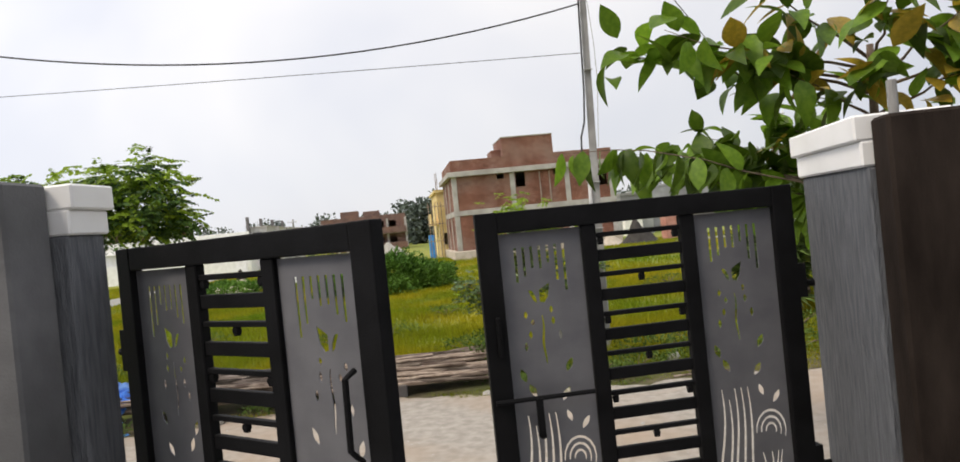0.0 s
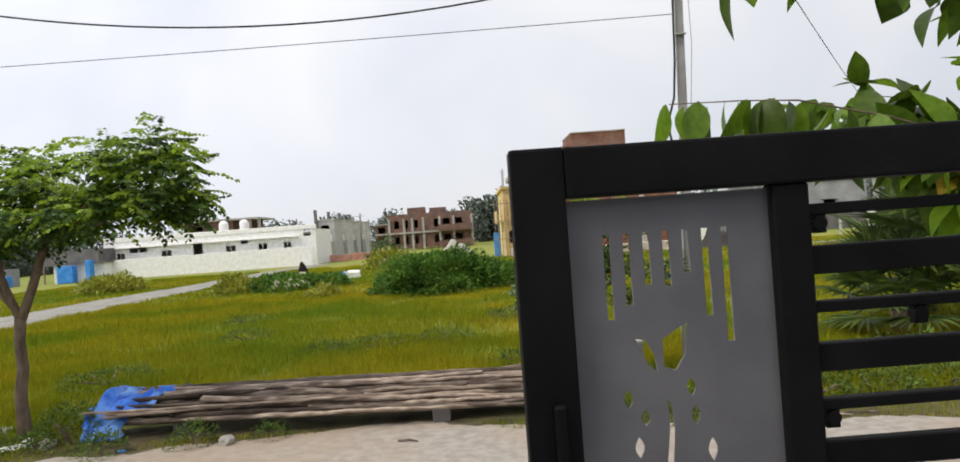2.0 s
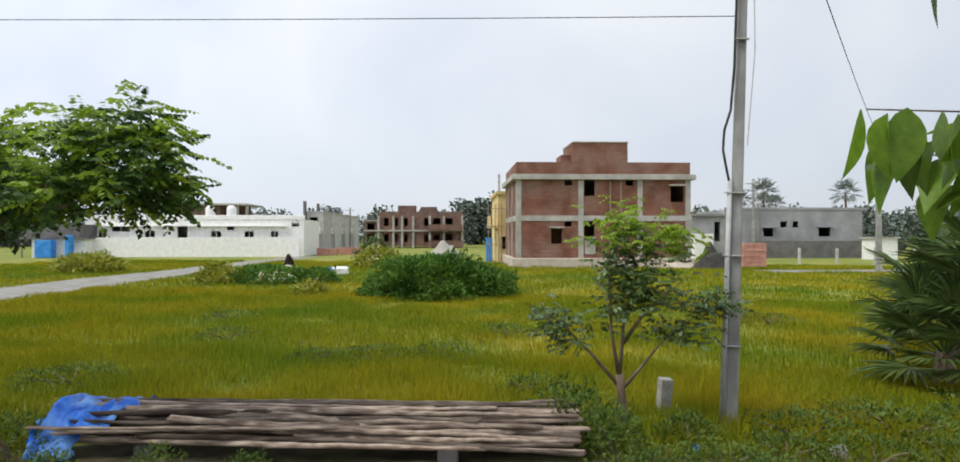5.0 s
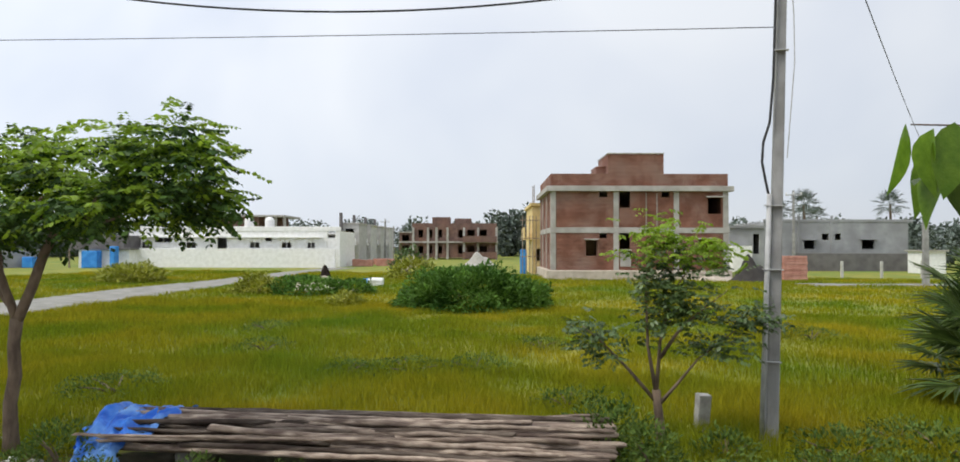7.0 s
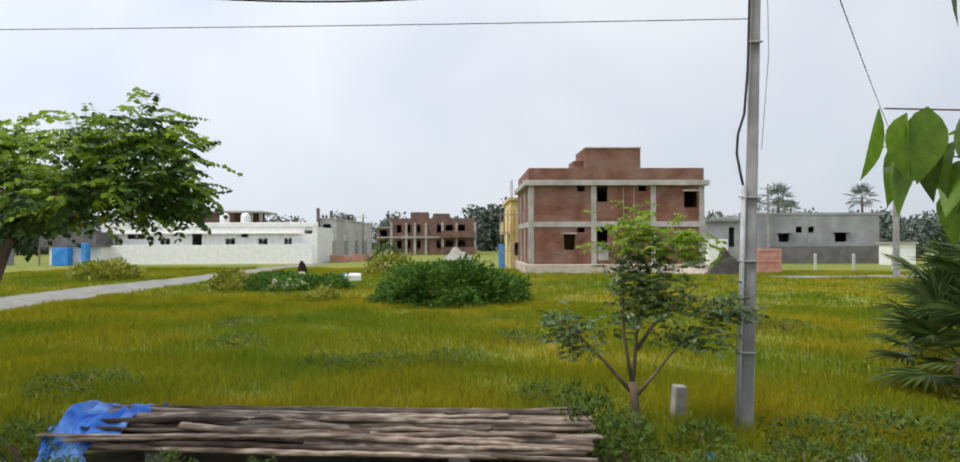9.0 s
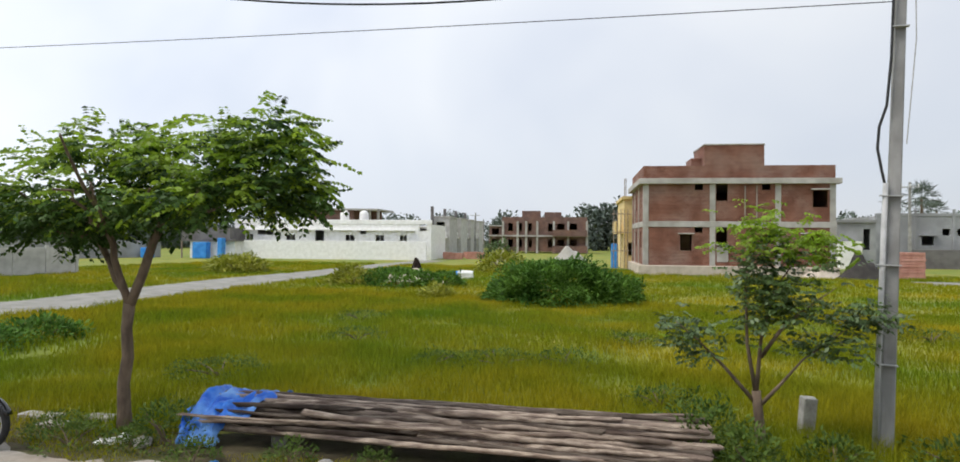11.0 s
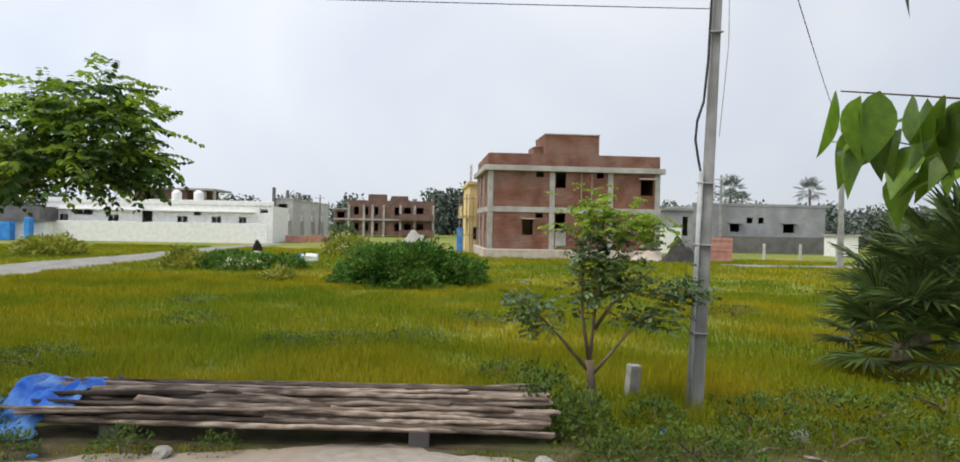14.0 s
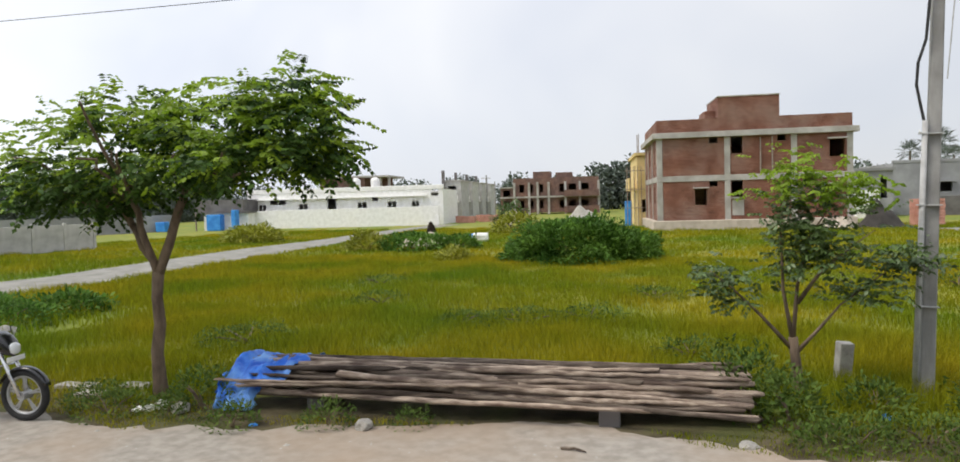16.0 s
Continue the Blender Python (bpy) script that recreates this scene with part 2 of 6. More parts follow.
M_BARK = mat("tree_bark", (0.10, 0.07, 0.05), (0.20, 0.145, 0.10), 10, 0.95, 0.7, 40, stretch=(1, 1, 0.35))
# tree crown's shaded underside and lit top, painted as dark and pale leaf colours
M_LEAF = mat("feathery_leaf_shaded", (0.03, 0.07, 0.012), (0.065, 0.125, 0.02), 1.3, 0.6, 0, island=0.35, through_light=0.12, spec=0.25)
M_LEAF_Y = mat("young_and_sunlit_leaf", (0.16, 0.27, 0.015), (0.28, 0.4, 0.03), 2.0, 0.55, 0, island=0.35, through_light=0.5)
M_LEAF_D = mat("dark_leaf", (0.055, 0.095, 0.03), (0.1, 0.16, 0.045), 3, 0.45, 0, island=0.3, through_light=0.2)
M_BIGLEAF = mat("broad_leaf", (0.085, 0.165, 0.012), (0.14, 0.235, 0.02), 6, 0.4, 0.2, 30, rand=0.6, through_light=0.42, spec=0.3)
M_YLEAF = mat("yellowing_leaf", (0.30, 0.22, 0.02), (0.45, 0.30, 0.03), 9, 0.45, 0.15, 30, rand=0.3, through_light=0.3)
M_FROND = mat("palm_frond", (0.045, 0.08, 0.018), (0.115, 0.165, 0.045), 4, 0.42, 0, island=0.5, through_light=0.12, spec=0.3)
M_DRYFROND = mat("dry_frond", (0.16, 0.13, 0.08), (0.28, 0.24, 0.15), 4, 0.8, 0, island=0.3)
M_BUSH = mat("bush_leaf", (0.05, 0.125, 0.018), (0.125, 0.235, 0.035), 0.9, 0.65, 0, island=0.4, through_light=0.3, spec=0.2)
M_BUSH_Y = mat("yellow_bush_leaf", (0.2, 0.23, 0.015), (0.32, 0.32, 0.03), 0.9, 0.6, 0, island=0.3, through_light=0.25)
M_WEED = mat("weed_leaf", (0.05, 0.095, 0.014), (0.125, 0.185, 0.034), 2, 0.7, 0, island=0.35, through_light=0.25, spec=0.2)
M_GRASS = mat("field_grass", (0.165, 0.21, 0.006), (0.35, 0.285, 0.012), 0.22, 0.8, 0, c3=(0.125, 0.2, 0.009), big=0.16, island=0.35, through_light=0.3, spec=0.15)
# aerial haze mixed into the foliage colour: paler and blue-grey
M_WOODS = mat("haze_tinted_woods", (0.085, 0.11, 0.09), (0.125, 0.155, 0.125), 0.4, 0.9, 0, island=0.35)
M_LOG = mat("debarked_pole_wood", (0.17, 0.128, 0.1), (0.43, 0.35, 0.28), 4, 0.95, 0.8, 30, stretch=(5.0, 4.0, 4.0), c3=(0.11, 0.08, 0.065), big=9.0, rand=0.6, spec=0.2)
M_TARP = mat("blue_tarpaulin", (0.015, 0.11, 0.56), (0.05, 0.24, 0.78), 5, 0.5, 0.25, 22, c3=(0.2, 0.42, 0.82), big=2.6, spec=0.3)
# bare soil, its colour deepened to paint in shade under the pole stack
M_SOIL = mat("verge_soil_stack_shade", (0.06, 0.048, 0.028), (0.125, 0.105, 0.06), 3.0, 1.0, 0.8, 25, c3=(0.085, 0.095, 0.03), big=1.2, spec=0.2)
M_STONE = mat("pale_stone", (0.30, 0.285, 0.255), (0.44, 0.42, 0.38), 7, 0.95, 0.5, 30)
M_METAL = mat("galvanised_pipe", (0.34, 0.34, 0.335), (0.44, 0.44, 0.435), 10, 0.6, 0.05, 60)
M_RUBBER = mat("black_rubber", (0.012, 0.012, 0.012), (0.022, 0.022, 0.022), 20, 0.8, 0.1, 90)
M_CHROME = mat("chrome", (0.6, 0.6, 0.61), (0.72, 0.72, 0.73), 12, 0.2, 0, metal=1.0)
M_ALLOY = mat("dusty_alloy", (0.36, 0.36, 0.36), (0.46, 0.46, 0.46), 12, 0.45, 0, metal=0.6)
M_BIKEBLACK = mat("black_enamel", (0.008, 0.008, 0.009), (0.014, 0.014, 0.015), 8, 0.25, 0, coat=0.4)
M_BIKERED = mat("red_enamel", (0.32, 0.025, 0.02), (0.42, 0.04, 0.03), 8, 0.3, 0, coat=0.4)
M_BIKESILVER = mat("silver_enamel", (0.5, 0.5, 0.5), (0.6, 0.6, 0.6), 8, 0.3, 0, metal=0.4)
M_SEAT = mat("dark_red_vinyl", (0.03, 0.009, 0.010), (0.05, 0.014, 0.016), 9, 0.55, 0.2, 90)
M_LENS = mat("lamp_lens", (0.7, 0.72, 0.74), (0.8, 0.82, 0.84), 20, 0.1, 0)
M_BLUE = mat("blue_sheet", (0.02, 0.2, 0.62), (0.05, 0.3, 0.75), 2, 0.5, 0.1, 10)
M_SAND = mat("sand_heap", (0.42, 0.36, 0.29), (0.55, 0.48, 0.4), 2, 1.0, 0.5, 15)
M_PINK = mat("brick_stack", (0.45, 0.2, 0.15), (0.58, 0.3, 0.24), 2, 0.95, 0.3, 12)
M_CABLE = mat("black_cable", (0.012, 0.012, 0.012), (0.02, 0.02, 0.02), 8, 0.6, 0)
M_PRECAST = mat("precast_concrete", (0.40, 0.39, 0.37), (0.52, 0.51, 0.49), 1.6, 0.9, 0.15, 25, rand=0.1)

# brick walling, laid in courses on the walls of the distant houses
def brickwork(name, a, b, mortar):
    m = mat(name, a, b, 0.9, 0.95, 0.0, c3=(0.21, 0.11, 0.08), big=0.45)
    t = m.node_tree
    bs = t.nodes["Principled BSDF"]
    col = bs.inputs["Base Color"].links[0].from_socket
    tc = t.nodes.new("ShaderNodeTexCoord")
    sep, com = t.nodes.new("ShaderNodeSeparateXYZ"), t.nodes.new("ShaderNodeCombineXYZ")
    add = t.nodes.new("ShaderNodeMath")
    t.links.new(tc.outputs["Object"], sep.inputs[0])
    t.links.new(sep.outputs["X"], add.inputs[0])
    t.links.new(sep.outputs["Y"], add.inputs[1])
    t.links.new(add.outputs[0], com.inputs["X"])
    t.links.new(sep.outputs["Z"], com.inputs["Y"])
    br = t.nodes.new("ShaderNodeTexBrick")
    br.inputs["Scale"].default_value = 1.0
    br.inputs["Brick Width"].default_value, br.inputs["Row Height"].default_value = 0.24, 0.1
    br.inputs["Mortar Size"].default_value, br.inputs["Bias"].default_value = 0.014, -0.1
    br.inputs["Color1"].default_value, br.inputs["Color2"].default_value = (1, 1, 1, 1), (0.62, 0.6, 0.6, 1)
    br.inputs["Mortar"].default_value = (*mortar, 1)
    t.links.new(com.outputs[0], br.inputs["Vector"])
    mx = t.nodes.new("ShaderNodeMix")
    mx.data_type, mx.blend_type = "RGBA", "MULTIPLY"
    mx.inputs["Factor"].default_value = 1.0
    t.links.new(col, mx.inputs["A"])
    t.links.new(br.outputs["Color"], mx.inputs["B"])
    t.links.new(mx.outputs["Result"], bs.inputs["Base Color"])
    return m


M_BRICKWORK = brickwork("raw_brickwork", (0.14, 0.05, 0.03), (0.225, 0.086, 0.053), (1.5, 2.0, 2.3))
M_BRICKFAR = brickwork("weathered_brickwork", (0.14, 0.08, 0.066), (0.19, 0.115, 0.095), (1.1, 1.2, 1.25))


# ---- ground ----
def verge(x):
    """Where the gravel gives way to the grass."""
    pts = ((-60, 8.2), (-16, 8.4), (-9, 8.35), (-7.6, 8.3), (-6.2, 8.6), (-5.4, 9.05), (-4.5, 9.25), (-3.2, 9.85), (-1.9, 9.9), (-1.25, 9.7), (0.25, 9.65), (1.4, 9.8), (6, 10.1), (60, 10.4))
    for (a, p), (b, q) in zip(pts, pts[1:]):
        if x <= b:
            return p + (q - p) * (x - a) / (b - a)
    return pts[-1][1]


structure("ground", boxes((-900, 900, -300, 2200, -0.3, 0.0)), M_DIRT)


def strip(left, right, z):
    bm = bmesh.new()
    rows = [[bm.verts.new((*p, q)) for p, q in ((a, z), (b, z), (b, z - 0.1), (a, z - 0.1))] for a, b in zip(left, right)]
    for r, s in zip(rows, rows[1:]):
        for k in range(4):
            bm.faces.new((r[k], r[(k + 1) % 4], s[(k + 1) % 4], s[k]))
    bm.faces.new(rows[0][::-1])
    bm.faces.new(rows[-1])
    return bm


xs = [i * 0.12 for i in range(-400, 260)]
structure("road", strip([(x, 4.9) for x in xs], [(x, verge(x) + 0.26 * noise.noise((x * 1.3, 0, 0)) + 0.16 * noise.noise((x * 4.1, 3, 0))) for x in xs], 0.012), M_ROAD)


def along(pts, s):
    s = max(0.0, min(0.9999, s)) * (len(pts) - 1)
    i = int(s)
    return Vector(pts[i]).lerp(Vector(pts[i + 1]), s - i)


TRACK_A = ((-27, 7.5), (-26.3, 14.5), (-26, 20.6), (-27.8, 27.3), (-29.8, 36), (-30.8, 45), (-34, 60), (-36, 75))
TRACK_B = ((-22, 7.5), (-21.8, 14), (-21.4, 19), (-22.8, 26), (-25, 35), (-27, 44), (-31.3, 60), (-33, 75))
wob = [0.35 * noise.noise((i * 0.3, 7, 0)) for i in range(121)]
structure("path", strip([tuple(along(TRACK_A, i / 120) + Vector((wob[i], 0))) for i in range(121)], [tuple(along(TRACK_B, i / 120) + Vector((wob[120 - i], 0))) for i in range(121)], 0.03), M_TRACK)
structure("path_east", strip([far(21 + i * 0.7, 43.6 + 0.3 * math.sin(i)).translation.xy[:] for i in range(30)], [far(20.6 + i * 0.7, 46.8 + 0.3 * math.sin(i * 0.7)).translation.xy[:] for i in range(30)], 0.03), M_TRACK)
# bare soil between gravel and grass, and under the stacked poles, where its dark tone also paints the shade
xs = [i * 0.12 for i in range(-160, 100)]
structure("soil", strip([(x, verge(x) - 0.75) for x in xs], [(x, verge(x) + 1.3 + 0.5 * noise.noise((x * 0.8, 9, 0)) + 0.2 * noise.noise((x * 3, 9, 0))) for x in xs], 0.005), M_SOIL)

# raised yard, ramp and the walls round it
structure("yard", boxes((-7, 7, -3.2, 3.45, 0.0, YARD)), M_YARD)
bm = bmesh.new()
vs = [bm.verts.new(v) for v in ((-1.7, 3.45, 0), (1.6, 3.45, 0), (1.6, 3.45, YARD), (-1.7, 3.45, YARD), (-1.9, 4.9, 0.0), (1.8, 4.9, 0.0))]
for f in ((0, 1, 2, 3), (3, 2, 5, 4), (0, 3, 4), (1, 5, 2), (0, 4, 5, 1)):
    bm.faces.new([vs[i] for i in f])
structure("ramp", bm, M_YARD)
structure("wall_west", bevelled(boxes((-7, -1.64, 2.1, 2.326, YARD, 2.74)), 0.012), M_PLASTER)
# face turned from the light; its shade is in the wall colour
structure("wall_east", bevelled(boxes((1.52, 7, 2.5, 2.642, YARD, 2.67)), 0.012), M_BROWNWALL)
structure("wall_side_west", boxes((-7.2, -7, -3.2, 2.3, YARD, 2.7)), M_PLASTER)
structure("wall_side_east", boxes((7, 7.2, -3.2, 2.96, YARD, 2.7)), M_PLASTER)
structure("wall_house", boxes((-7.2, 7.2, -3.5, -3.2, 0, 6.2)), M_PLASTER)


def gate_pillar(x0, x1, y0, y1, top, label):
    p = thing("gate_pillar", label, "pillar", pose((x0 + x1) / 2, (y0 + y1) / 2, YARD), group="gate pillars")
    w, d = (x1 - x0) / 2, (y1 - y0) / 2
    part("shaft", bevelled(boxes((-w, w, -d, d, 0, top - 0.2 - YARD)), 0.01), M_STREAK, p)
    part("cap_base", bevelled(boxes((-w - 0.015, w + 0.015, -d, d + 0.015, top - 0.2 - YARD, top - 0.1 - YARD)), 0.008), M_WHITE, p, "white painted lower cap course")
    part("cap_top", bevelled(boxes((-w - 0.035, w + 0.035, -d, d + 0.035, top - 0.1 - YARD, top - YARD)), 0.008), M_WHITE, p, "white painted upper cap course")


gate_pillar(-1.86, -1.575, 2.33, 2.55, 2.735, "grey combed-plaster gate pillar with stepped white cap")
gate_pillar(1.495, 1.79, 2.645, 3.35, 2.69, "grey combed-plaster gate pillar with stepped white cap")


bm = bmesh.new()
tube(bm, [(0, 0, 0), (0, 0, 0.13)], 0.018, 10)
tagged(part("pipe_stub", bm, M_POLE, m=pose(1.58, 2.575, 2.668)), "short grey pipe stub on the brown wall", "pipe")


# ---- the gate ----
def cut_sheet(name, w, h, holes, depth, material, parent, m):
    """A sheet with holes cut through it, as one mesh."""
    cu = bpy.data.curves.new(name, "CURVE")
    cu.dimensions, cu.fill_mode, cu.extrude = "2D", "BOTH", depth / 2
    for pts in [[(0, 0), (w, 0), (w, h), (0, h)]] + holes:
        sp = cu.splines.new("POLY")
        sp.points.add(len(pts) - 1)
        for q, p in zip(sp.points, pts):
            q.co = (p[0], p[1], 0, 1)
        sp.use_cyclic_u = True
    tmp = bpy.data.objects.new("tmp", cu)
    me = bpy.data.meshes.new_from_object(tmp)
    bpy.data.objects.remove(tmp)
    me.name = name
    me.materials.clear()
    me.materials.append(material)
    ob = new(name, me)
    ob.parent = parent
    ob.matrix_basis = m @ pose(0, 0, 0, 90, 0, 0)
    return ob


def petal(x, y, a, length, width):
    out = []
    for i in range(13):
        t = i / 6 if i <= 6 else (12 - i) / 6
        s = (1 if i <= 6 else -1) * math.sin(math.pi * t) * width / 2
        out.append((x + math.cos(a) * length * t - math.sin(a) * s, y + math.sin(a) * length * t + math.cos(a) * s))
    return out[:-1]


def ribbon(pts, w):
    left, right = [], []
    for i, p in enumerate(pts):
        a, b = pts[max(i - 1, 0)], pts[min(i + 1, len(pts) - 1)]
        dx, dy = b[0] - a[0], b[1] - a[1]
        k = math.hypot(dx, dy) or 1
        s = w * (0.35 + 0.65 * math.sin(math.pi * (i + 0.3) / len(pts)))
        left.append((p[0] - dy / k * s, p[1] + dx / k * s))
        right.append((p[0] + dy / k * s, p[1] - dx / k * s))
    return left + right[::-1]


def panel_holes(w, h):
    """Slits, a tulip, buds, stems and curls, down from the top of the sheet."""
    hs = []
    for i, n in enumerate((0.155, 0.13, 0.095, 0.10, 0.075, 0.16, 0.21)):
        x = w * (0.17 + 0.098 * i)
        hs.append([(x, h - 0.072 - n), (x + 0.0125, h - 0.072 - n), (x + 0.0125, h - 0.067), (x, h - 0.067)])
    cx = w * 0.44
    h = h + 0.045
    hs.append([(cx - 0.055, h - 0.31), (cx - 0.035, h - 0.315), (cx - 0.02, h - 0.345), (cx - 0.016, h - 0.375), (cx - 0.034, h - 0.36)])
    hs.append([(cx - 0.004, h - 0.315), (cx + 0.02, h - 0.30), (cx + 0.048, h - 0.285), (cx + 0.038, h - 0.345), (cx + 0.018, h - 0.375), (cx - 0.004, h - 0.368)])
    for dx, y, n in ((-0.075, 0.44, 0.035), (-0.045, 0.475, 0.03), (0.045, 0.425, 0.035), (0.05, 0.48, 0.04), (-0.06, 0.535, 0.04), (0.078, 0.55, 0.045), (-0.085, 0.59, 0.045)):
        hs.append(petal(cx + dx, h - y, math.pi / 2, n, 0.018))
    hs.append(ribbon([(cx + 0.004 * math.sin(i), h - 0.43 - i * 0.028) for i in range(9)], 0.006))
    for dx, y, a in ((-0.10, 0.73, 1.9), (0.09, 0.70, 1.1), (-0.06, 0.80, 2.0), (0.06, 0.83, 1.0)):
        hs.append(petal(cx + dx, h - y, a, 0.07, 0.03))
    for k in range(5):
        x = cx - 0.115 + 0.032 * k
        hs.append(ribbon([(x + (k - 3.2) * 0.0022 * (i / 14) ** 2 * 8 + 0.012 * math.sin(i * 0.36 + 0.5), h - (0.93 if k == 1 else 0.88) - i * 0.04) for i in range(15)], 0.0062))
    for k in range(3):
        r = 0.026 + 0.024 * k
        hs.append(ribbon([(w - 0.098 + r * math.cos(t * 0.4), h - 1.1 + r * 1.3 * math.sin(t * 0.4)) for t in range(-1, 9)], 0.006))
    hs.append(petal(w - 0.075, h - 0.97, 1.0, 0.07, 0.026))
    hs.append(petal(w - 0.12, h - 0.93, 1.9, 0.06, 0.024))
    for k in range(4):
        x = w - 0.15 + 0.032 * k
        hs.append(ribbon([(x + 0.016 * math.sin(i * 0.5 + k), h - 1.2 - i * 0.035) for i in range(9)], 0.006))
    return hs


def gate_leaf(m, flip, label):
    w, h = (1.505 if flip else 1.52), 1.68
    g = thing("gate_leaf", label, "gate", m, group="gate leaves")
    hw = 0.028
    part("top_rail", bevelled(boxes((0.1, w - 0.1, -hw, hw, h - 0.095, h)), 0.006, 2), M_BLACK, g)
    part("bottom_rail", bevelled(boxes((0.1, w - 0.1, -hw, hw, 0, 0.1)), 0.006, 2), M_BLACK, g)
    for x0, x1 in ((0, 0.1), (w - 0.1, w)):
        part("stile", bevelled(boxes((x0, x1, -hw - 0.002, hw + 0.002, 0, h + 0.001)), 0.006, 2), M_BLACK, g)
    a0, a1, b0, b1 = 0.485, 0.555, w - 0.56, w - 0.49
    for x0, x1 in ((a0, a1), (b0, b1)):
        part("mullion", bevelled(boxes((x0, x1, -0.022, 0.022, 0.1, h - 0.095)), 0.004), M_BLACK, g)
    z, k = h - 0.147, 0
    while z > 0.14:
        t = 0.027 if k % 2 else 0.011
        part("slat", bevelled(boxes((a1, b0, -0.012, 0.012, z - t, z + t)), 0.003), M_BLACK, g)
        if k % 2 == 0:
            for bx in (((a1 + b0) / 2,) if k % 4 == 2 else (a1 + 0.022, b0 - 0.022)):
                bm = bmesh.new()
                tube(bm, [(bx, -0.012, z - 0.026), (bx, 0.012, z - 0.026)], 0.014, 10)
                box(bm, bx - 0.012, bx + 0.012, -0.008, 0.008, z - 0.045, z - 0.005)
                part("bracket", bm, M_BLACK, g)
        z -= 0.0885 if k % 2 else 0.095
        k += 1
    for x0, x1 in ((0.1, a0), (b1, w - 0.1)):
        pw, ph = x1 - x0 - 0.004, h - 0.204
        holes = panel_holes(pw, ph)
        if flip:
            holes = [[(pw - x, y) for x, y in q][::-1] for q in holes]
        cut_sheet("panel", pw, ph, holes, 0.004, M_PANEL, g, pose(x0 + 0.002, 0.0, 0.104))
    if not flip:
        bm = bmesh.new()
        tube(bm, [(0.015, -0.045, 0.83), (0.47, -0.045, 0.83)], 0.011, 8)
        bolt = part("bolt", bm, M_BLACK, g, "black sliding bolt across the sheet")
        bm = bmesh.new()
        box(bm, 0.195, 0.225, -0.062, -0.04, 0.66, 0.83)
        tube(bm, [(0.21, -0.062, 0.665), (0.21, -0.04, 0.665)], 0.017, 10)
        part("bolt_handle", bm, M_BLACK, bolt)
        for zz in (1.22, 0.35):
            bm = bmesh.new()
            box(bm, w - 0.005, w + 0.035, -0.03, 0.03, zz - 0.08, zz + 0.08)
            tube(bm, [(w + 0.03, 0, zz - 0.02), (w + 0.09, 0, zz - 0.02)], 0.018, 8)
            part("hinge", bm, M_BLACK, g)
        part("catch", bevelled(boxes((0.05, 0.072, -0.05, -hw, 1.03, 1.21)), 0.004), M_BLACK, g)
    else:
        bm = bmesh.new()
        tube(bm, [(w - 0.13, -0.03, 1.2), (w - 0.13, -0.075, 1.18), (w - 0.13, -0.08, 0.95), (w - 0.13, -0.03, 0.9)], 0.011, 8)
        part("handle", bm, M_BLACK, g, "black bent-bar pull handle")
        for zz in (1.25, 0.35):
            bm = bmesh.new()
            box(bm, -0.03, 0.005, -0.03, 0.03, zz - 0.1, zz + 0.08)
            tube(bm, [(-0.08, 0, zz - 0.02), (-0.02, 0, zz - 0.02)], 0.018, 8)
            part("hinge", bm, M_BLACK, g)
    part("drop_foot", boxes((0.6, 0.66, -0.02, 0.02, -0.035, 0.0)), M_BLACK, g)
    return g


gate_leaf(pose(-0.067, 2.957, YARD + 0.035, 0, 0, 13.6), False, "black steel gate leaf with laser-cut grey panels, half open")
gate_leaf(pose(-1.594, 2.679, YARD + 0.035, 0, 0, -27.3), True, "black steel gate leaf with cut grey panels, swung inward")


# ---- the pole stack, its tarpaulin and supports ----
rng = np.random.default_rng(5)
STACK = pose(-6.87, 9.36, 0.0, 0, 0, 9.5)
log_meshes = []
for v in range(8):
    bm = bmesh.new()
    r = 0.027 + 0.014 * rng.random()
    pts, rad = [], []
    for i in range(19):
        t = i / 18
        pts.append((t, 0.045 * math.sin(t * (3 + v % 3) + v) + 0.007 * rng.normal(), 0.018 * math.sin(t * 5 + 2 * v) + 0.006 * rng.normal()))
        rad.append(r * (1.12 - 0.42 * t) * (1 + 0.1 * rng.normal()))
    tube(bm, pts, rad, 8)
    log_meshes.append(mesh_of(bm, "wooden_pole", M_LOG, True))
layers = ((-0.06, 0.76, 11), (0.02, 0.76, 10), (-0.05, 0.76, 10), (0.08, 0.76, 8), (0.04, 0.76, 7), (0.3, 0.76, 4))
zl = 0.215
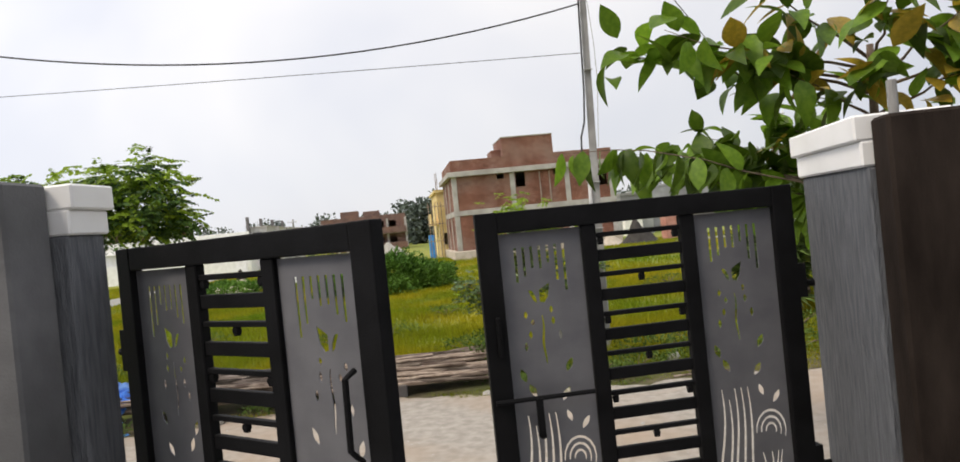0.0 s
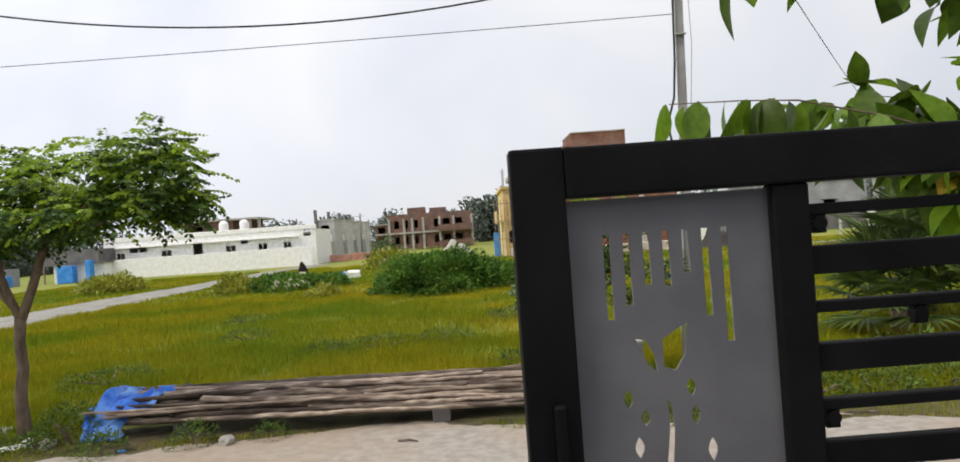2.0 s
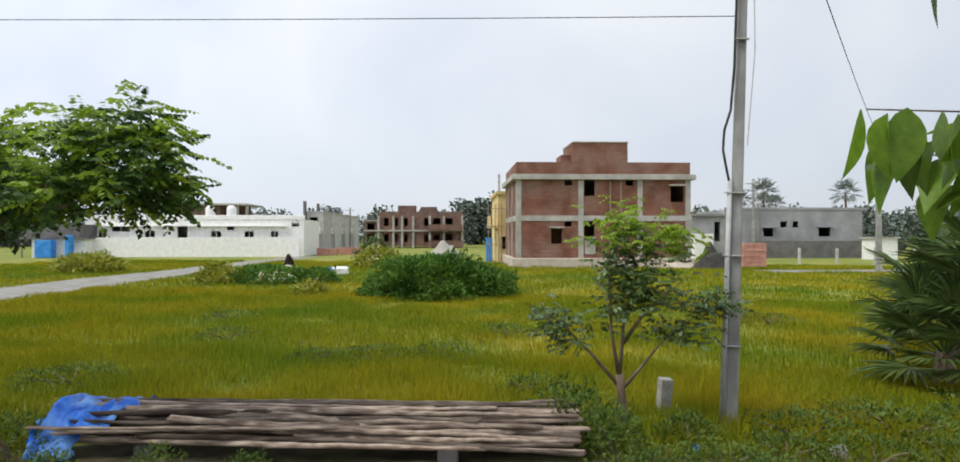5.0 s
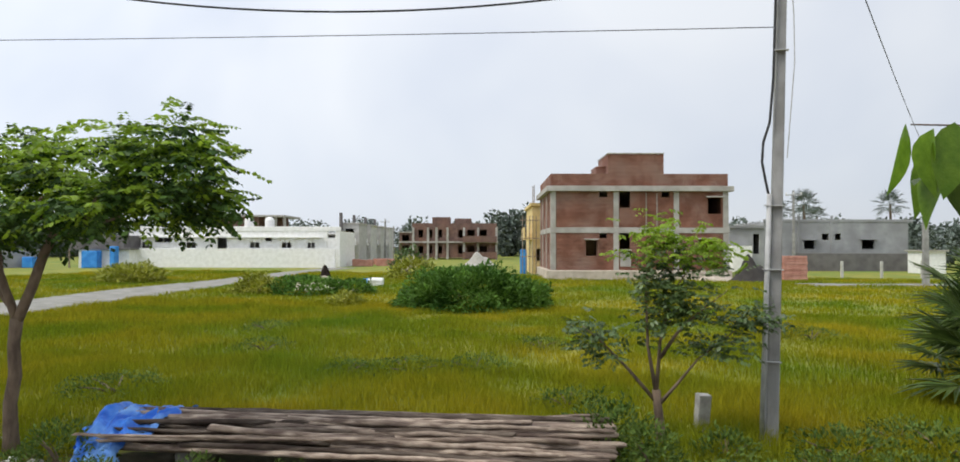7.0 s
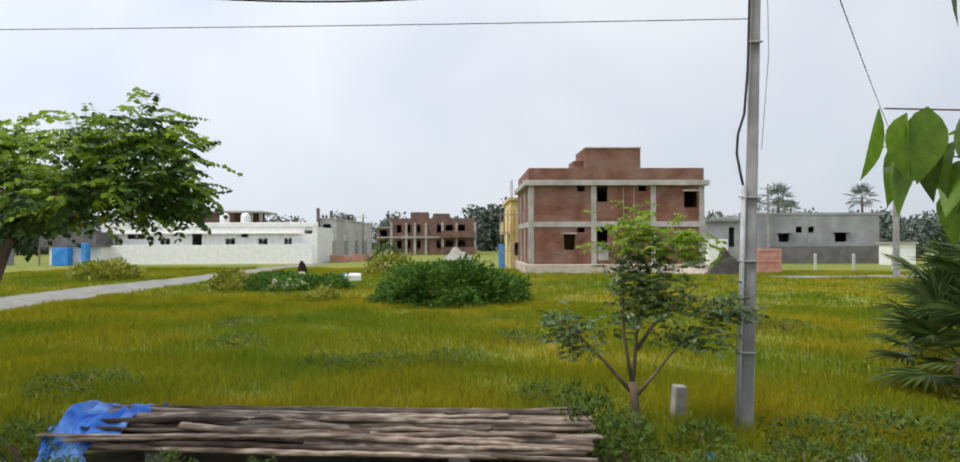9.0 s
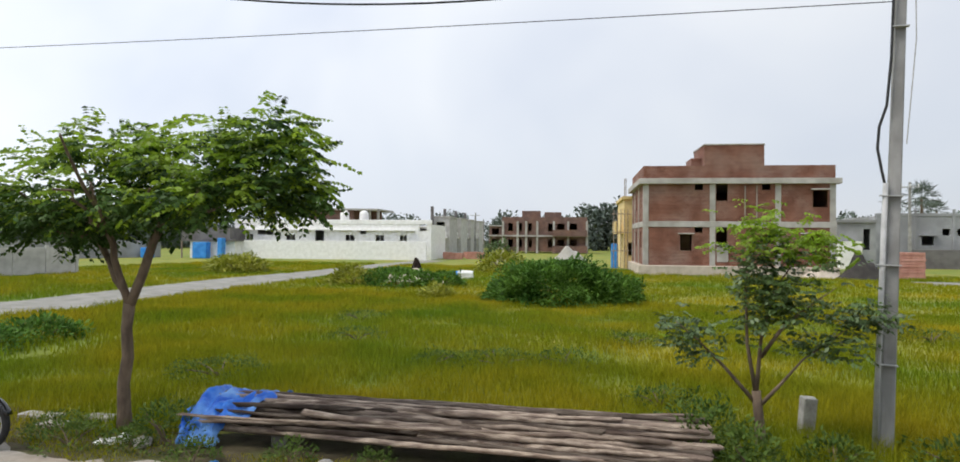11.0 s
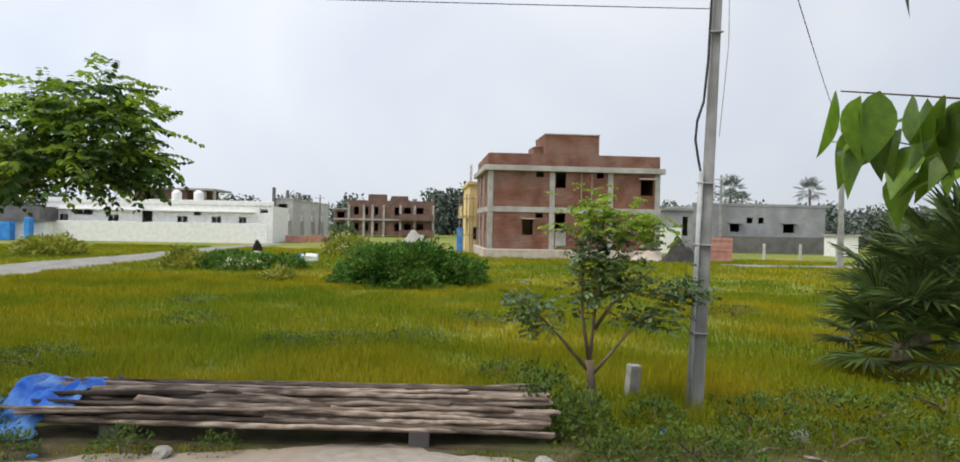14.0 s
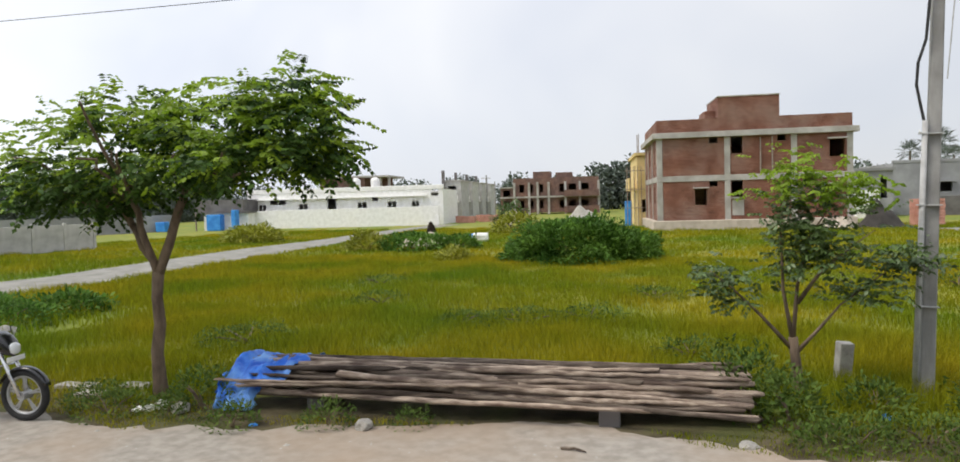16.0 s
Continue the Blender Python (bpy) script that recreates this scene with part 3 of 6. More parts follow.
for k, (y0, y1, n) in enumerate(layers):
    for i in range(n):
        length = rng.uniform(4.5, 5.9) if k < 4 else rng.uniform(4.2, 5.3)
        x0 = rng.uniform(0.05, 0.6) if rng.random() < 0.6 else rng.uniform(0.6, 1.6)
        x0 = min(x0, 6.05 - length)
        y = y0 + (y1 - y0) * (i + 0.5 * (k % 2)) / n + rng.normal(0, 0.012)
        ob = new("wooden_pole", log_meshes[rng.integers(8)])
        flip = rng.random() < 0.5
        ob.matrix_basis = STACK @ pose(x0 + (length if flip else 0), y + rng.normal(0, 0.02), zl + rng.normal(0, 0.026), 0, rng.normal(0, 0.85 if k < 5 else 0.2), (180 if flip else 0) + rng.normal(0, 2.1)) @ Matrix.Diagonal((length, *[rng.uniform(0.62, 1.0)] * 2, 1))
        tagged(ob, "long bark-stripped wooden pole in a roadside stack", "wooden pole", "stacked poles")
    zl += 0.056 if k < 4 else 0.03
# two that lie crosswise over the front
for x0, y, z, a, length, dip, w in ((0.9, 0.3, 0.46, -4.2, 4.7, 1.2, 1.0), (1.9, -0.02, 0.34, 0.8, 4.1, 0.8, 1.1), (0.3, -0.05, 0.22, -0.3, 5.6, 0.4, 1.0), (1.5, -0.06, 0.46, 0.2, 4.5, 3.0, 0.9), (0.7, -0.05, 0.31, 0.3, 2.9, -1.3, 0.75), (2.9, -0.07, 0.29, 0.2, 3.1, 1.3, 0.8), (2.3, 0.2, 0.51, -1.5, 3.7, 0.9, 0.8)):
    ob = new("wooden_pole", log_meshes[2])
    ob.matrix_basis = STACK @ pose(x0, y, z, 0, dip, a) @ Matrix.Diagonal((length, w, w, 1))
    tagged(ob, "pale thick wooden pole lying across the stack", "wooden pole", "stacked poles")
for x, y in ((4.6, -0.1), (4.6, 0.8), (1.2, 0.1), (1.2, 0.8)):
    bm = bevelled(boxes((-0.11, 0.11, -0.09, 0.09, 0, 0.18)), 0.015, 2)
    tagged(part("concrete_block", bm, M_DARKWALL, m=STACK @ pose(x, y, 0.0, 0, 0, 8 * rng.normal())), "rough concrete block under the pole stack", "block", "stack supports")


def tarp_mesh():
    n, mm = 70, 66
    vs, fs = [], []
    for j in range(mm + 1):
        v = j / mm
        for i in range(n + 1):
            u = i / n
            ragged = 0.95 + 0.3 * noise.noise((v * 5, 2, 1)) + (0.35 * max(0, v - 0.45))
            x = -0.02 + u * ragged * 0.85
            if v < 0.42:
                s = v / 0.42
                y = -0.22 + 0.16 * s + 0.02 * math.sin(u * 19)
                z = 0.03 + 0.30 * s
            else:
                s = (v - 0.42) / 0.58
                y = -0.06 + 0.9 * s
                z = 0.33 + 0.17 * math.sin(s * 2.4)
            fold = 0.06 * noise.noise((x * 7, v * 5, 4)) + 0.035 * abs(noise.noise((x * 17, v * 13, 8))) + 0.028 * math.sin(x * 26 + 6 * noise.noise((x * 3, v * 4, 0)))
            side = max(0, -x) * 2.5
            vs.append((x, y - fold * (1.2 if v < 0.42 else 0.2), max(0.02, z + fold * (0.3 if v < 0.42 else 1.0) - side * 0.9)))
    for j in range(mm):
        for i in range(n):
            u, v = i / n, j / mm
            if v < 0.42 and u > 0.62 + 0.3 * noise.noise((v * 6, 7, 0)) + 0.5 * max(0, v - 0.2):
                continue
            a = j * (n + 1) + i
            fs.append((a, a + 1, a + n + 2, a + n + 1))
    return np_mesh("tarpaulin", vs, fs, M_TARP)


tarp = new("tarpaulin", tarp_mesh())
tarp.data.polygons.foreach_set("use_smooth", [True] * len(tarp.data.polygons))
tarp.matrix_basis = STACK
sol = tarp.modifiers.new("thick", "SOLIDIFY")
sol.thickness = 0.006
tagged(tarp, "crumpled blue tarpaulin draped over the pole ends", "tarpaulin")


# ---- trees ----
def feathery_tree():
    rg = np.random.default_rng(11)
    t = thing("tree", "spreading young tree with feathery green crown", "tree", pose(-7.92, 9.38, 0))
    bm = bmesh.new()
    tube(bm, [(0.02, 0, -0.05), (0.0, 0, 0.25), (-0.03, 0.01, 0.6), (0.05, 0, 0.95), (0.02, 0, 1.3), (0.06, 0.0, 1.62)], [0.11, 0.084, 0.075, 0.072, 0.067, 0.072], 10)
    part("trunk", bm, M_BARK, t, smooth=True)
    fork = (0.06, 0, 1.58)
    ends = ((-0.62, 0.1, 2.45), (-0.12, -0.2, 2.55), (0.52, 0.05, 2.6))
    rad = (0.052, 0.048, 0.062)
    tips = []
    for e, r in zip(ends, rad):
        bm = bmesh.new()
        p, q = limb(fork, e, r, r * 0.8, rg, 0.05)
        tube(bm, p, q, 8)
        for k in range(6):
            a = math.atan2(e[1], e[0]) + rg.uniform(-1.5, 1.5)
            reach = rg.uniform(0.7, 1.75)
            tip = (e[0] * 1.15 + math.cos(a) * reach, e[1] + math.sin(a) * reach * 0.8, e[2] + rg.uniform(0.15, 1.5) * (1.25 - reach * 0.3))
            p, q = limb(e, tip, r * 0.6, 0.012, rg, 0.12)
            tube(bm, p, q, 6)
            tips += [np.array(p[i]) for i in (3, 4, 5)]
        part("branch", bm, M_BARK, t, smooth=True)
    # crown: sprays of paired leaflets, denser below, with gaps between lobes
    lobes = ((-0.75, -0.1, 3.2, 1.1, 1.0, 0.72), (-0.35, 0.1, 3.8, 0.75, 0.7, 0.4), (-1.7, 0.0, 3.0, 0.7, 0.75, 0.4), (1.3, 0.1, 3.5, 1.0, 1.0, 0.62), (2.1, 0.0, 3.55, 0.55, 0.6, 0.34),
             (1.55, 0.1, 4.0, 0.7, 0.65, 0.36), (1.5, -0.2, 2.95, 0.95, 0.9, 0.36), (0.2, 0.0, 2.95, 1.0, 1.0, 0.42), (-1.0, -0.1, 2.6, 0.9, 0.85, 0.34), (2.15, 0.0, 3.0, 0.5, 0.5, 0.26), (0.4, 0.3, 3.4, 0.8, 0.8, 0.5))
    lobes = [(x * 1.1 + 0.12, y, 2.5 + (z - 2.42) * 0.8, a * 1.05, b, c * 0.85) for x, y, z, a, b, c in lobes]
    pos, way, pos2, way2 = [], [], [], []
    for cx, cy, cz, a, b, c in lobes:
        n = int(430 * a * b)
        for _ in range(n):
            d = rg.normal(0, 1, 3)
            d /= np.linalg.norm(d)
            r = rg.uniform(0.45, 1.04)
            p = np.array((cx + d[0] * a * r, cy + d[1] * b * r, cz + d[2] * c * r))
            if noise.noise((p[0] * 2.1 + 9, p[1] * 2.1, p[2] * 2.4)) < -0.13:
                continue
            w = np.array((d[0], d[1], 0.25 * d[2] - 0.1)) + rg.normal(0, 0.35, 3)
            w /= np.linalg.norm(w)
            # young: here the sunlit upper sprays, their light put into a paler colour
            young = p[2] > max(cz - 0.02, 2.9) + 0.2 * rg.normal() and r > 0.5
            spray = rg.uniform(0.18, 0.34)
            s = np.cross(w, (0, 0, 1))
            s /= np.linalg.norm(s) + 1e-6
            for k in range(6):
                u = (k + 0.5) / 6
                base = p + w * spray * u + np.array((0, 0, -0.22 * spray * u * u))
                for sg in (-1, 1):
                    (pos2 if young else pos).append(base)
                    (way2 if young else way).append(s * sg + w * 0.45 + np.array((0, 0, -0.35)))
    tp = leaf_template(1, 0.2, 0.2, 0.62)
    for ps, ws, m, nm in ((pos, way, M_LEAF, "crown"), (pos2, way2, M_LEAF_Y, "pale_foliage")):
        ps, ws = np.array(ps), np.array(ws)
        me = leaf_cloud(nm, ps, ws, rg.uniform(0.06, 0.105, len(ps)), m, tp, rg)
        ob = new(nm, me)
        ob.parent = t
    return t


young_tree = feathery_tree()
far_tree = copy_thing(young_tree, pose(-22.3, 11.0, 0, 0, 0, 100) @ Matrix.Scale(0.95, 4))
tagged(far_tree, "slim young tree with a flat crown beside the dirt path", "tree")


def sapling():
    rg = np.random.default_rng(3)
    t = thing("sapling", "thin multi-stemmed sapling with yellow-green top leaves", "tree", pose(-0.5, 11.7, 0))
    bm = bmesh.new()
    tube(bm, [(0.06, 0, -0.05), (0.05, 0, 0.2), (0.02, 0, 0.5), (0.0, 0, 0.7)], [0.068, 0.06, 0.054, 0.052], 8)
    part("trunk", bm, M_BARK, t, smooth=True)
    stems = (((0.0, 0, 0.65), (-0.10, 0, 1.25), (-0.12, 0, 2.0), (-0.02, 0.05, 2.7)), ((0.0, 0, 0.65), (0.05, 0, 1.3), (0.2, 0.05, 1.9), (0.55, 0, 2.45)),
             ((0.02, 0, 0.5), (0.25, 0, 0.78), (0.5, 0, 1.1), (1.1, 0, 1.6)), ((0.0, 0, 0.55), (-0.35, 0, 0.95), (-0.65, 0, 1.25), (-0.95, 0.0, 1.5)), ((0.05, 0, 1.1), (0.3, -0.1, 1.5), (0.6, 0, 1.75), (0.85, 0, 1.95)))
    clumps = []
    for i, s in enumerate(stems):
        bm = bmesh.new()
        tube(bm, s, [0.027, 0.019, 0.011, 0.004], 6)
        part("branch", bm, M_BARK, t, smooth=True)
    for cx, cz, a, c, n, young in ((0.05, 2.55, 0.32, 0.30, 130, 1), (0.6, 2.35, 0.34, 0.26, 110, 1), (0.08, 2.1, 0.32, 0.32, 150, 0), (0.3, 1.78, 0.34, 0.25, 105, 0), (0.1, 1.75, 0.28, 0.3, 80, 0),
                                   (1.0, 1.62, 0.40, 0.15, 95, 0), (1.25, 1.6, 0.25, 0.1, 30, 0), (0.75, 1.27, 0.34, 0.13, 70, 0), (-0.85, 1.4, 0.26, 0.2, 75, 0), (-0.65, 1.15, 0.2, 0.12, 30, 0), (-0.1, 1.45, 0.2, 0.15, 20, 0)):
        for _ in range(int(n * 0.95)):
            d = rg.normal(0, 0.6, 3)
            p = np.array((cx + d[0] * a, d[1] * a * 0.8, cz + d[2] * c))
            clumps.append((p, (young and p[2] > 2.25) or rg.random() < 0.03))
    tp = leaf_template(1, 0.25, 0.3, 0.6)
    for young, m, nm in ((True, M_LEAF_Y, "pale_foliage"), (False, M_LEAF_D, "crown")):
        ps, ws = [], []
        for p, y in clumps:
            if bool(y) != young:
                continue
            w = rg.normal(0, 1, 3) * (1, 1, 0.4)
            w /= np.linalg.norm(w)
            s = np.cross(w, (0, 0, 1))
            s /= np.linalg.norm(s)
            for k in range(4):
                for sg in (-1, 1):
                    ps.append(p + w * 0.045 * k)
                    ws.append(s * sg + w * 0.6 + np.array((0, 0, -0.3)))
        ob = new(nm, leaf_cloud(nm, np.array(ps), np.array(ws), rg.uniform(0.05, 0.085, len(ps)), m, tp, rg))
        ob.parent = t


sapling()


# broad-leaved tree beside the gate; its large leaves are pieces of their own
def broadleaf_tree():
    rg = np.random.default_rng(21)
    t = thing("broadleaf_tree", "young tree with large drooping green and yellowing leaves", "tree", pose(3.05, 6.0, 0))
    bm = bmesh.new()
    tube(bm, [(0, 0, -0.05), (0.03, 0.02, 0.8), (-0.04, 0, 1.7), (-0.08, -0.05, 2.5), (-0.05, -0.05, 3.6)], [0.07, 0.055, 0.05, 0.042, 0.028], 9)
    part("trunk", bm, M_BARK, t, smooth=True)
    kinds = []
    for v, (fold, droop, width) in enumerate(((0.25, 0.35, 0.5), (0.15, 0.2, 0.55), (0.4, 0.5, 0.45), (0.2, 0.1, 0.5), (0.3, 0.6, 0.52))):
        tv, tf = leaf_template(6, fold, droop, width)
        for m in (M_BIGLEAF, M_YLEAF):
            tris = []
            for f in tf:
                f = list(dict.fromkeys(f))
                tris += [f] if len(f) == 3 else [[f[0], f[1], f[2]], [f[0], f[2], f[3]]]
            kinds.append(np_mesh("leaf", tv, tris, m))
            kinds[-1].polygons.foreach_set("use_smooth", [True] * len(kinds[-1].polygons))
    # branch: start, end in the world; count of leaves; share of yellow ones
    T = (3.05, 6.0, 0.0)
    rows = (((3.0, 6.0, 2.3), (0.4, 5.6, 2.93), 24, 0.0, 1), ((3.0, 6.0, 2.4), (0.95, 6.9, 2.95), 36, 0.02, 0), ((3.0, 6.0, 2.3), (1.3, 6.6, 2.95), 36, 0.02, 0), ((3.0, 6.0, 2.3), (1.8, 6.8, 3.05), 38, 0.0, 0),
            ((3.0, 6.0, 2.2), (1.6, 6.3, 2.65), 34, 0.04, 0), ((3.0, 6.0, 2.0), (2.0, 6.2, 2.4), 20, 0.05, 0), ((3.0, 6.0, 2.6), (2.4, 6.6, 3.1), 34, 0.05, 0), ((3.0, 6.0, 2.5), (2.9, 6.9, 3.0), 22, 0.02, 0),
            ((3.0, 6.0, 3.2), (0.85, 5.8, 3.75), 28, 0.03, 0), ((3.0, 6.0, 3.3), (1.3, 5.6, 3.85), 28, 0.05, 0), ((3.0, 6.0, 3.4), (1.8, 5.5, 3.6), 28, 0.25, 0), ((3.0, 6.0, 3.0), (2.2, 5.6, 3.4), 24, 0.4, 0),
            ((3.0, 6.0, 3.2), (2.7, 5.3, 3.4), 22, 0.4, 0), ((3.0, 6.0, 3.5), (2.1, 5.5, 4.05), 22, 0.2, 0), ((3.0, 6.0, 3.3), (3.6, 5.4, 3.75), 26, 0.3, 0),
            ((3.0, 6.0, 3.2), (4.1, 5.5, 3.6), 26, 0.25, 0), ((3.0, 6.0, 3.4), (2.9, 5.2, 3.9), 24, 0.25, 0), ((3.0, 6.0, 3.0), (3.6, 5.3, 3.3), 24, 0.35, 0))
    for a, b, n, yellow, near in rows:
        a, b = np.array(a) - T, np.array(b) - T
        p, q = limb(a, b, 0.009 if near else 0.016, 0.003, rg, 0.08, 8)
        if near:
            p = [(x, y, z + 0.1 * math.sin(i / 7 * 3.0)) for i, (x, y, z) in enumerate(p)]
        bm = bmesh.new()
        tube(bm, p, q, 6)
        br = part("branch", bm, M_BARK, t, smooth=True)
        for i in range(n):
            s = 1 - (i / n) * 0.62
            k = s * 7
            j = min(6, int(k))
            at = np.array(p[j]) * (1 - (k - j)) + np.array(p[j + 1]) * (k - j)
            at = at + rg.normal(0, 0.012 if near else 0.07, 3)
            d = (b - a) / np.linalg.norm(b - a)
            side = np.cross(d, (0, 0, 1)) * (1 if i % 2 else -1)
            w = d * rg.uniform(0.0, 0.9) + side * rg.uniform(0.3, 1.0) + np.array((0, 0, (rg.uniform(-2.6, -0.9) if near else rg.uniform(-1.0, 0.15)) if rg.random() < 0.85 else 0.9))
            w = Vector(w).normalized()
            z = Vector((rg.normal(0, 1), rg.normal(-0.6, 1), 0.15) if near else (rg.normal(0, 0.4), rg.normal(0, 0.4), 1)).normalized()
            x = w.cross(z).normalized()
            z = x.cross(w)
            size = rg.uniform(0.24, 0.34) if near else rg.uniform(0.24, 0.38)
            ob = new("leaf", kinds[2 * rg.integers(5) + (1 if rg.random() < yellow else 0)])
            ob.parent = br
            ob.matrix_basis = Matrix.Translation(at) @ Matrix((x, w, z)).transposed().to_4x4() @ Matrix.Scale(size, 4)


broadleaf_tree()


# fan palms
def fan_frond(name, parent, base, tip, radius, n, rg, material, stalk=True):
    """A stalk with a fan of pleated, pointed segments at its end, as one mesh."""
    base, tip = np.array(base, float), np.array(tip, float)
    w = (tip - base) / np.linalg.norm(tip - base)
    side = np.cross(w, (0, 0, 1))
    side /= np.linalg.norm(side) + 1e-6
    up = np.cross(side, w)
    bm = bmesh.new()
    tube(bm, [tuple(base), tuple((base + tip) / 2 + up * 0.05), tuple(tip)], [0.02, 0.014, 0.01], 5)
    for i in range(n):
        a = (i / (n - 1) - 0.5) * radians(230)
        d = w * math.cos(a) + side * math.sin(a) + up * 0.12
        d /= np.linalg.norm(d)
        length = radius * (0.82 + 0.18 * math.cos(a)) * rg.uniform(0.9, 1.05)
        c = np.cross(d, up)
        c /= np.linalg.norm(c)
        sag = np.array((0, 0, -0.22 * radius * rg.uniform(0.6, 1.3)))
        mid, end = tip + d * length * 0.55 + sag * 0.2, tip + d * length + sag
        hw = radius * 0.042
        v = [bm.verts.new(tuple(q)) for q in (tip, mid + c * hw, mid - up * hw * 0.6, mid - c * hw, end)]
        for f in ((0, 1, 2), (0, 2, 3), (1, 4, 2), (2, 4, 3)):
            bm.faces.new([v[k] for k in f])
    return part(name, bm, material, parent)


def fan_palm(x, y, h, n, size, seed, label):
    rg = np.random.default_rng(seed)
    t = thing("fan_palm", label, "palm", pose(x, y, 0), group="fan palms")
    bm = bmesh.new()
    tube(bm, [(0, 0, -0.05), (0.02, 0, h * 0.4), (0, 0.02, h)], [0.2, 0.17, 0.12], 9)
    part("trunk", bm, M_BARK, t)
    for i in range(n):
        a = i * 2.399 + rg.uniform(-0.3, 0.3)
        el = radians(75 - 95 * i / n)
        r = size * rg.uniform(0.75, 1.1)
        tip = (math.cos(a) * math.cos(el) * r, math.sin(a) * math.cos(el) * r, h + math.sin(el) * r * 0.9)
        tip = (tip[0], tip[1], max(0.25, tip[2]))
        fan_frond("frond", t, (0, 0, h * (0.75 + 0.25 * (1 - i / n))), tip, size * rg.uniform(0.75, 0.95), 24, rg, M_FROND)


fan_palm(4.75, 15.4, 0.55, 26, 1.05, 4, "low bushy fan palm with grey-green pleated fronds")
fan_palm(6.2, 15.4, 1.5, 28, 1.35, 8, "taller fan palm with spiky pleated fronds")
fan_palm(6.0, 17.6, 1.2, 20, 1.2, 9, "taller fan palm with spiky pleated fronds")


# bushes
def bush(x, y, r, h, n, material, label, seed, leaf=0.22, m=None, name="bush"):
    rg = np.random.default_rng(seed)
    t = thing(name, label, "bush", pose(x, y, 0))
    for k in range(4):
        a = rg.uniform(0, 6.28)
        bm = bmesh.new()
        tube(bm, [(0, 0, -0.03), (math.cos(a) * r * 0.3, math.sin(a) * r * 0.3, h * 0.4), (math.cos(a) * r * 0.6, math.sin(a) * r * 0.6, h * 0.65)], [0.03 * min(1, r), 0.02 * min(1, r), 0.006 * min(1, r)], 5)
        part("stem", bm, M_BARK, t)
    ps, ws = [], []
    while len(ps) < n:
        d = rg.normal(0, 1, 3)
        d /= np.linalg.norm(d)
        d[2] = abs(d[2])
        k = 1 + 0.34 * noise.noise((d[0] * 2.2 + seed, d[1] * 2.2, d[2] * 2.2)) + 0.12 * noise.noise((d[0] * 6 + seed, d[1] * 6, d[2] * 6))
        q = rg.uniform(0.72, 1.02) * k
        ps.append((d[0] * r * q, d[1] * r * q, d[2] * h * q))
        ws.append((d[0] * 0.7 + rg.normal(0, 0.5), d[1] * 0.7 + rg.normal(0, 0.5), d[2] * 0.8 + rg.normal(0.25, 0.4)))
    ob = new("foliage", leaf_cloud("foliage", np.array(ps), np.array(ws), rg.uniform(0.6, 1.2, n) * leaf, material, leaf_template(1, 0.2, 0.3, 0.42), rg))
    ob.parent = t
    return t


bush(-7.6, 29.3, 2.3, 1.75, 15000, M_BUSH, "dense rounded green bush in the grass field", 31, 0.2)
bush(-5.9, 30.0, 1.4, 1.15, 6000, M_BUSH, "dense rounded green bush in the grass field", 32, 0.2)
bush(-9.6, 29.6, 1.2, 0.85, 1800, M_BUSH, "low green shrub beside the big bush", 33, 0.22)
bush(-20.3, 34.5, 1.3, 1.0, 1600, M_BUSH_Y, "low yellow-green shrub beside the dirt path", 34, 0.24)
bush(-17.8, 35.2, 1.9, 0.85, 2400, M_BUSH, "low green shrub over a rubble heap", 35, 0.24)
bush(-15.6, 36.0, 1.1, 0.75, 1200, M_BUSH, "low green shrub over a rubble heap", 36, 0.24)
bush(-34.0, 42.0, 2.0, 1.2, 2000, M_BUSH_Y, "yellow-green shrub beyond the dirt path", 37, 0.3)
bush(-37.0, 44.0, 1.6, 1.0, 1300, M_BUSH_Y, "yellow-green shrub beyond the dirt path", 38, 0.3)
bush(-12.9, 8.75, 0.75, 0.85, 1600, M_BUSH, "leafy green weeds behind the parked motorcycles", 139, 0.1)
bush(-15.9, 12.6, 1.0, 0.6, 1500, M_BUSH, "low dark green shrub beside the rubble", 140, 0.13)
bush(-18.2, 13.6, 0.9, 0.5, 1300, M_BUSH, "low dark green shrub beside the rubble", 39, 0.16)
bush(-16.2, 14.4, 0.9, 0.5, 1300, M_BUSH, "low dark green shrub beside the rubble", 40, 0.16)
bush(-22.0, 11.4, 1.4, 1.0, 1600, M_BUSH, "green shrub at the bend of the dirt path", 41, 0.2)
bush(-18.5, 53.0, 2.0, 1.5, 1300, M_BUSH_Y, "yellow-green weeds on a low mound", 42, 0.35)
bush(-23.5, 66.0, 1.8, 2.2, 900, M_LEAF_D, "grey-green bush against the white wall", 43, 0.4)
bush(-13.0, 29.6, 0.8, 0.5, 700, M_BUSH_Y, "low yellow-green shrub beside the big bush", 44, 0.2)
bush(-6.95, 9.15, 0.5, 0.55, 900, M_WEED, "leafy weeds at the foot of the tree", 45, 0.07)
bush(-7.35, 8.95, 0.3, 0.25, 400, M_WEED, "leafy weeds at the foot of the tree", 46, 0.06)
bush(-8.0, 8.7, 0.45, 0.3, 500, M_WEED, "leafy weeds at the edge of the gravel road", 47, 0.06)
bush(-0.95, 10.85, 0.45, 0.75, 800, M_WEED, "leafy weeds at the foot of the sapling", 48, 0.085)
